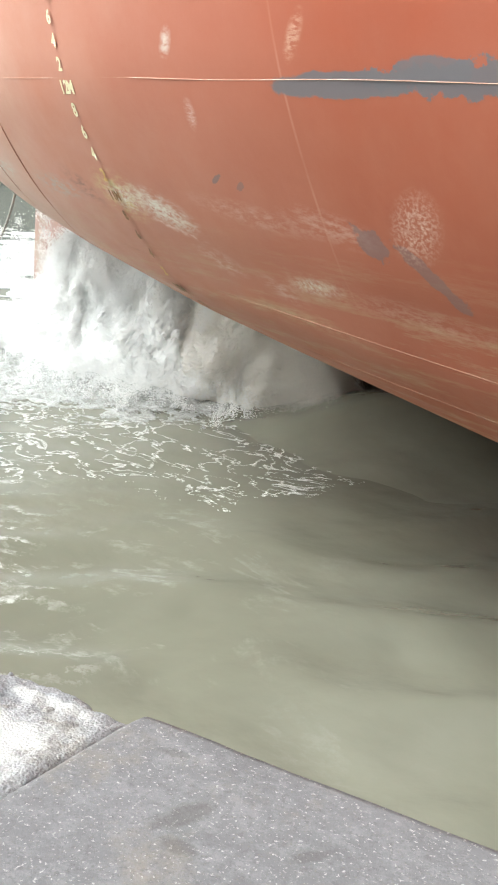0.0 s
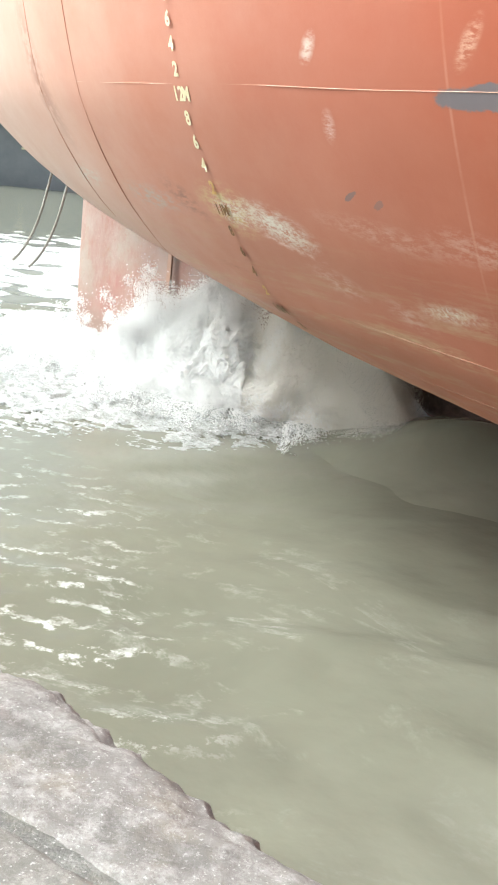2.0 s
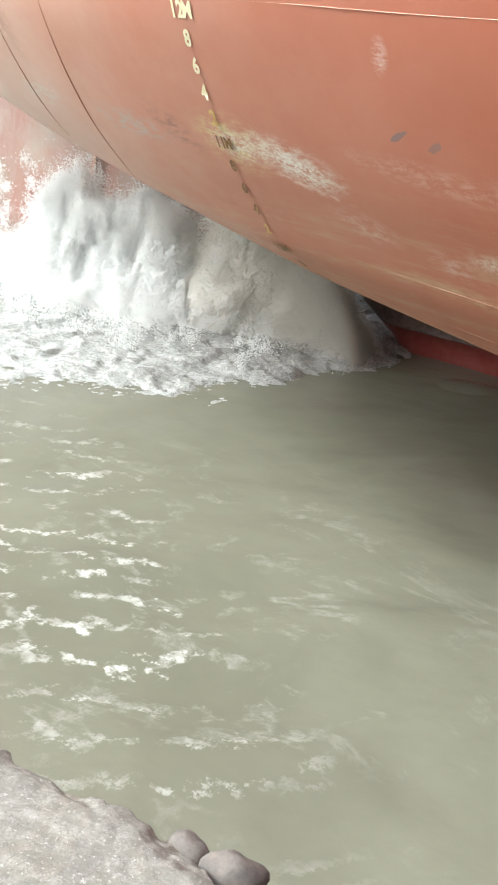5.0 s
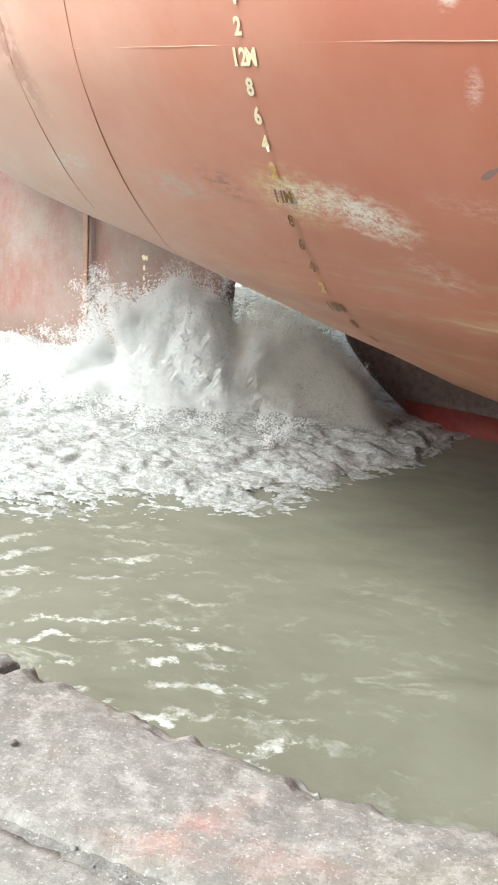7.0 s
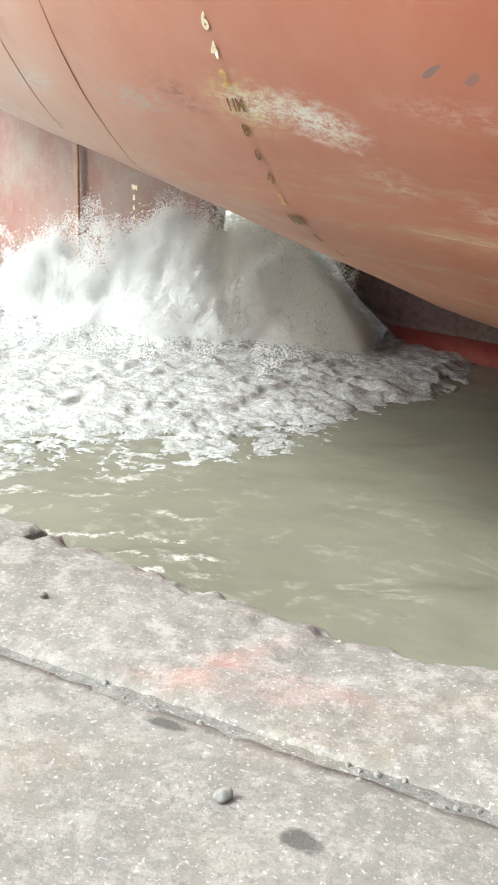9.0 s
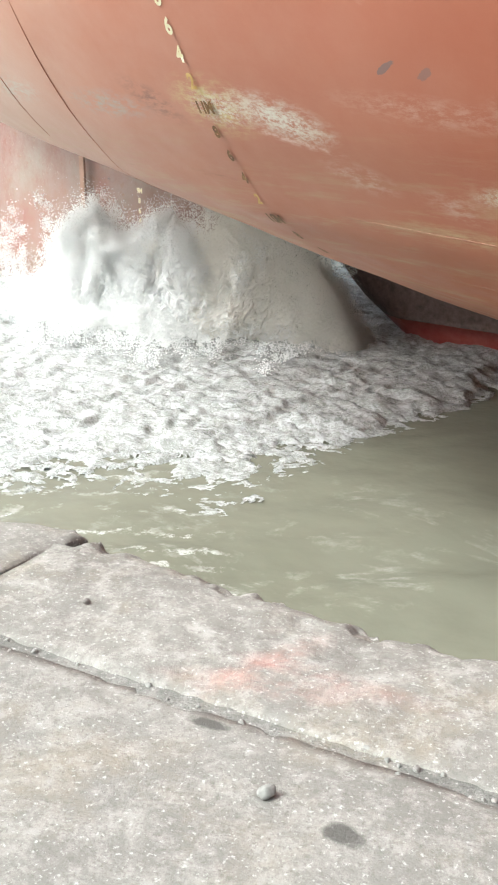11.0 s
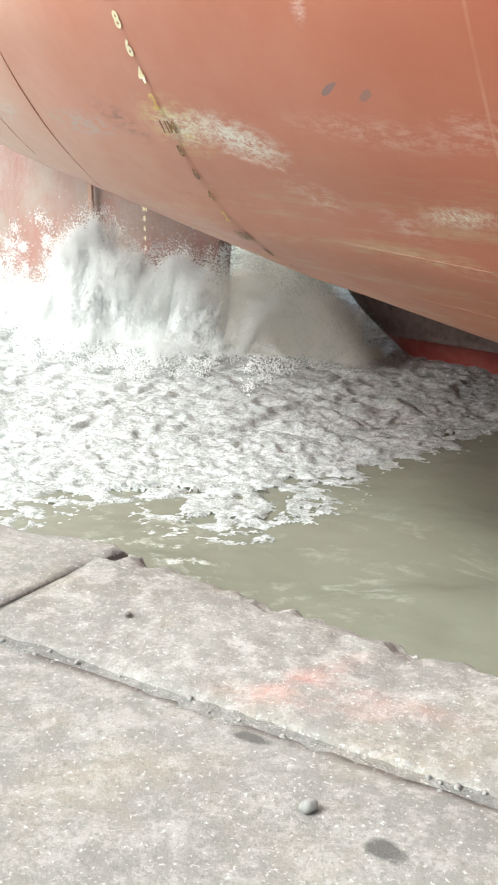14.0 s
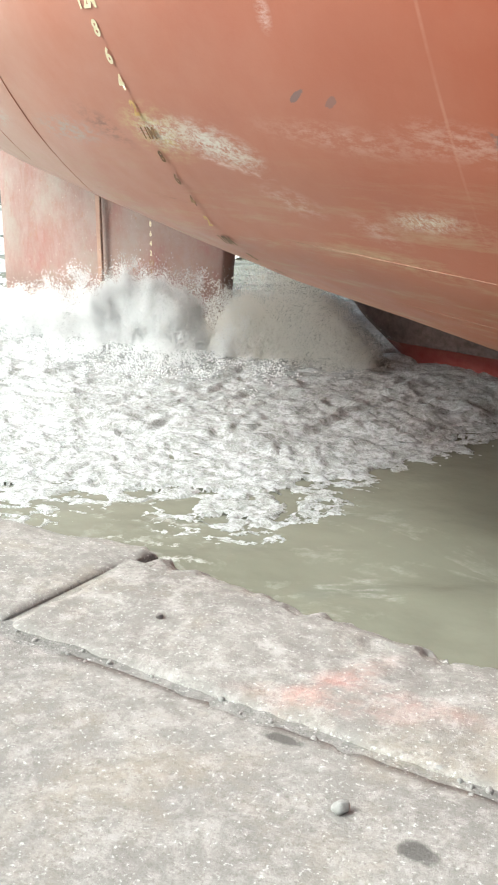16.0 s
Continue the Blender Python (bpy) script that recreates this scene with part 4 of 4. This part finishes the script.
stone("pebble", "pale grey pebble lying on the concrete paving", (3.235, -5.785, QZ + 0.010), 0.021, M_STONE, 1.2)
stone("pebble", "small dark pebble on the coping", (2.485, -5.335, QZ + 0.006), 0.015, M_STONE_DARK, 2.6)
for name, x, y, size, seed in (("dark", 4.42, -5.00, 0.085, 3.1), ("brown", 4.56, -5.01, 0.10, 4.4), ("dark grey", 4.73, -5.09, 0.11, 6.3)):
    stone("rock", name + " weathered rock wedged at the broken quay edge", (x, y, QZ - 0.115), size, M_STONE_DARK, seed)
for k in range(34):
    x = 1.9 + 1.9 * random.random()
    stone("grit", "small loose grit stone in the paving joint", (x, GROOVE + random.uniform(-0.03, 0.035), QZ - 0.008), random.uniform(0.004, 0.011),
          random.choice((M_STONE, M_STONE, M_RUBBLE)), random.uniform(0, 9))["group"] = "grit in the joint"
for k in range(14):
    x = random.uniform(7.6, 8.5)
    stone("rubble_chip", "loose chip of broken concrete", (x, float(quay_edge(np.array(x))) - random.uniform(0.05, 0.22), QZ - 0.005), random.uniform(0.012, 0.034),
          random.choice((M_RUBBLE, M_RUBBLE_PALE)), random.uniform(0, 9))["group"] = "chips on the broken edge"

# ---- far side ----
barge = new("moored_vessel")
tagged(barge, "dark blue-grey vessel side hung with tyre fenders, hazy across the water", "vessel")
barge.matrix_basis = pose(-66, 60, 0, 0, 0, 40)


def build_barge():
    P = []
    for z, off in ((-1.0, 0.6), (0.4, 0.2), (3.0, 0.0), (7.2, -0.2), (7.3, -0.5), (7.9, -0.5), (8.0, -0.2), (9.4, -0.2), (9.5, 0.1)):
        row = []
        for x in np.linspace(-30, 13, 30):
            bow = max(0.0, (x - 6) / 7) ** 2 * 3.5
            row.append((x, off + bow, z))
        P.append(row + [(13.5, 9.0, z), (-30, 9.0, z)])
    P = np.array(P)
    P = np.concatenate([P, P[:, :1]], 1)
    v, f = sheet(P)
    k = P.shape[1]
    f.append([len(v) - k + i for i in range(k - 1)])
    part("side", (v, f), M_BARGE, barge)


build_barge()


def tyre(x, z):
    bm = bmesh.new()
    seg, tube = 28, 10
    R, r = 0.72, 0.27
    ring = [[bm.verts.new((x + (R + r * math.cos(b)) * math.cos(a), -0.75 + r * 1.1 * math.sin(b), z + (R + r * math.cos(b)) * math.sin(a)))
             for b in np.linspace(0, 2 * math.pi, tube, endpoint=False)] for a in np.linspace(0, 2 * math.pi, seg, endpoint=False)]
    for i in range(seg):
        for j in range(tube):
            bm.faces.new((ring[i][j], ring[(i + 1) % seg][j], ring[(i + 1) % seg][(j + 1) % tube], ring[i][(j + 1) % tube]))
    part("tyre_fender", bm, M_RUBBER, barge, "grey tyre fender")


for k in range(12):
    tyre(-27 + 2.9 * k, 7.4)
for k in range(5):
    bm = bmesh.new()
    bmesh.ops.create_cube(bm, size=1.0)
    for v in bm.verts:
        v.co = Vector((1.0 + v.co.x * 0.35, -0.14 + v.co.y * 0.1, 3.4 + 0.55 * k + v.co.z * 0.18))
    part("side_mark", bm, M_MARK, barge, smooth=False)

ropes = []
for dx, dz in ((0.0, 0.0), (0.62, -0.1)):
    pts = []
    for t in np.linspace(0, 1, 24):
        pts.append((-10.95 + dx - 1.0 * t - 0.35 * t ** 5 * 2, 12.4, 5.7 + dz - 4.2 * t + 0.1 * t ** 8))
    rope = part("mooring_rope", sweep(pts, 0.035, 8), M_ROPE)
    tagged(rope, "loose grey mooring rope hanging down towards the water", "rope", "ropes hanging astern")
    ropes.append(rope)


# ---- what moves ----
SHIP_WAY = [(0, 2.757, 0.549), (1, 2.286, 0.504), (2, 1.859, 0.450), (3, 1.472, 0.387), (4, 1.121, 0.370), (5, 0.802, 0.345), (6, 0.511, 0.275),
            (7, 0.245, 0.095), (8, 0.0, 0.0), (9, -0.228, -0.082), (10, -0.443, -0.162), (11, -0.649, -0.239), (12, -0.849, -0.311),
            (13, -1.048, -0.377), (14, -1.248, -0.436), (15, -1.455, -0.485), (16, -1.671, -0.524)]


def motions():
    walk(ship, [(t, pose(x, y, 0)) for t, x, y in SHIP_WAY])
    way = lambda t: (float(np.interp(t, [r[0] for r in SHIP_WAY], [r[1] for r in SHIP_WAY])), float(np.interp(t, [r[0] for r in SHIP_WAY], [r[2] for r in SHIP_WAY])))
    for rope in ropes:      # they hang from the stern and go with it
        walk(rope, [(t, pose(x - 2.40, y - 0.515, 0)) for t, x, y in SHIP_WAY])
    # the wash spreads from the screw towards the quay
    walk(foam_core, [(t, pose(x, y, z)) for t, x, y, z in ((0, 0.3, 3.3, -0.012), (1.5, 0.0, 3.0, -0.012), (3.2, -0.8, 2.8, -0.012), (5.5, -0.7, 2.1, -0.012), (7, 0.1, 1.0, -0.012),
                                                        (9, 0.0, 0.0, -0.012), (11, 0.2, -0.8, -0.012), (12.5, 0.3, -1.2, -0.012), (14.5, 0.3, -1.5, -0.014), (16, 0.1, -1.4, -0.016))])
    walk(foam_over, [(t, pose(x, y, z)) for t, x, y, z in ((0, 0.4, 3.9, 0.03), (2, -1.0, 2.6, 0.0), (4, -0.6, 2.2, 0.05), (6, 0.2, 1.2, 0.0), (8, 0.0, 0.4, 0.05),
                                                        (10, 0.5, -0.2, 0.0), (12, 0.4, -0.8, 0.05), (14, -0.4, -0.4, 0.0), (16, 0.1, 0.2, 0.03))])
    # the surface drifts aft and carries its streaks along
    drift = [(0, 0.5, 0.3), (1.5, 0.2, 0.2), (3.2, -0.1, 0.1), (5.5, -0.6, 0.0), (8, -1.1, -0.1), (10, -1.5, -0.1), (13, -2.0, -0.2), (16, -2.5, -0.2)]
    walk(water, [(t, pose(x, y, 0)) for t, x, y in drift])
    # the thin streaks dissolve as the wash passes
    walk(foam_lace, [(t, pose(x, y, dz)) for (t, x, y), dz in zip(drift, (0, -0.01, -0.04, -0.10, -0.14, -0.16, -0.18, -0.20))])
    # the swell beside the stern sinks as the ship gathers way
    walk(hump, [(t, pose(x, y, z)) for t, x, y, z in ((0, 1.9, 10.3, 0.0), (1.5, 1.4, 10.2, 0.0), (3.2, 0.9, 10.1, -0.18), (5.5, 0.6, 10.0, -0.95), (6.5, 0.6, 10.0, -1.1), (7.5, 0.6, 10.0, -1.2), (16, 0.6, 10.0, -1.3))])
    walk(foam_far, [(0, pose(0, 0, 0)), (16, pose(-2.0, 0.6, 0))])
    # the spray surges up and falls back again and again: seconds, place along the ship, height of its crest

    def surge(ob, tall, y, keys):
        walk(ob, [(t, pose(way(t)[0] + x, way(t)[1] + y, top - tall)) for t, x, top in keys])

    surge(spray_aft, 2.45, 9.6, [(0, -8.5, 3.0), (0.5, -8.6, 1.3), (0.9, -8.4, 2.5), (1.2, -8.4, 1.9), (1.5, -8.3, 1.1), (2.0, -8.1, 1.5), (2.45, -7.9, 2.8), (2.75, -7.9, 1.7), (3.1, -7.9, 2.2), (4.2, -8.0, 2.4),
                                 (5.3, -8.2, 2.3), (5.6, -8.2, 2.1), (5.9, -8.5, 2.5), (6.2, -8.0, 1.4), (6.5, -7.6, 1.8), (7.0, -7.6, 0.8), (7.6, -7.6, 0.9), (8.0, -7.5, 1.7), (8.5, -7.9, 2.9), (8.8, -8.3, 2.4),
                                 (9.1, -8.4, 1.1), (9.4, -7.6, 1.4), (9.7, -7.3, 2.4), (10.0, -8.2, 1.9), (10.2, -8.1, 1.4), (11.2, -7.5, 2.2), (12.3, -7.2, 2.2), (12.8, -7.2, 2.2), (13.2, -7.7, 2.3), (13.6, -7.8, 2.3),
                                 (14.0, -7.7, 2.1), (14.4, -7.6, 1.3), (14.8, -7.4, 1.5), (15.3, -7.5, 1.0), (16.0, -7.1, 1.2)])
    surge(spray_mid, 2.4, 9.6, [(0, -6.7, 2.8), (0.5, -6.9, 2.5), (1.2, -6.9, 2.2), (1.5, -6.7, 2.0), (1.8, -6.5, 2.6), (2.4, -6.6, 2.2), (3.0, -6.7, 2.2), (4.2, -6.6, 2.4), (5.3, -6.6, 2.4), (5.9, -6.6, 2.1), (6.3, -6.5, 1.9),
                                (7.0, -5.9, 2.35), (7.5, -6.1, 1.8), (8.0, -6.2, 1.9), (8.3, -6.4, 2.6), (8.8, -6.0, 2.2), (9.4, -5.5, 2.7), (9.8, -6.0, 2.5), (10.2, -5.8, 2.2), (11.2, -6.2, 2.3), (12.3, -6.5, 2.4),
                                (12.8, -6.3, 2.4), (13.5, -6.2, 2.3), (14.0, -5.8, 1.8), (14.4, -6.2, 1.6), (15.3, -5.9, 1.45), (16.0, -6.4, 1.4)])
    surge(spray_top, 2.4, 9.8, [(0, -4.7, 2.8), (1.5, -4.7, 2.4), (3.2, -4.6, 2.5), (5.5, -4.6, 2.6), (6.3, -4.6, 2.3), (7.0, -4.6, 1.7), (7.6, -4.6, 1.6), (8.4, -4.6, 2.2), (8.8, -4.6, 2.1), (9.4, -4.6, 2.2), (10.0, -4.6, 2.4),
                                (11.2, -4.6, 2.4), (12.5, -4.6, 2.4), (13.5, -4.6, 2.4), (14.0, -4.5, 1.6), (15.3, -4.5, 1.3), (16.0, -4.5, 1.3)])
    # as the falling sheet sinks it reaches out, so that its lower edge stays beside the stern frame
    walk(spray_fan, [(t, pose(way(t)[0] + 2.6 - math.sqrt((1.9 + dz) / 0.28) + 0.45 * max(0.0, 1 - t / 6.3), way(t)[1], dz))
                     for t, dz in ((0, 0.0), (3.2, 0.0), (5.5, 0.0), (6.3, -0.3), (7, -0.8), (7.6, -0.9), (8.4, -0.4), (8.8, -0.5), (9.4, -0.5), (10, 0.0), (12.5, 0.0), (13.5, 0.0), (14, -0.8), (15.3, -1.1), (16, -1.1))])
    surge(spray_low, 0.6, 8.4, [(0, -6.8, 0.6), (2, -6.7, 0.5), (4, -6.8, 0.6), (6, -6.7, 0.6), (8, -6.5, 0.5), (10, -6.4, 0.5), (12, -6.5, 0.55), (14, -6.6, 0.45), (16, -6.5, 0.35)])
    surge(spray_left, 0.9, 9.0, [(0, -10.6, 0.9), (1.2, -10.4, 0.6), (2.4, -10.6, 0.8), (4.2, -10.2, 0.7), (5.6, -10.0, 0.9), (7.0, -9.6, 0.6), (8.6, -9.6, 0.9), (10.0, -9.6, 0.7), (12.5, -9.8, 0.8), (14.0, -9.6, 0.9), (15.0, -9.4, 0.6), (16.0, -9.3, 0.9)])


motions()
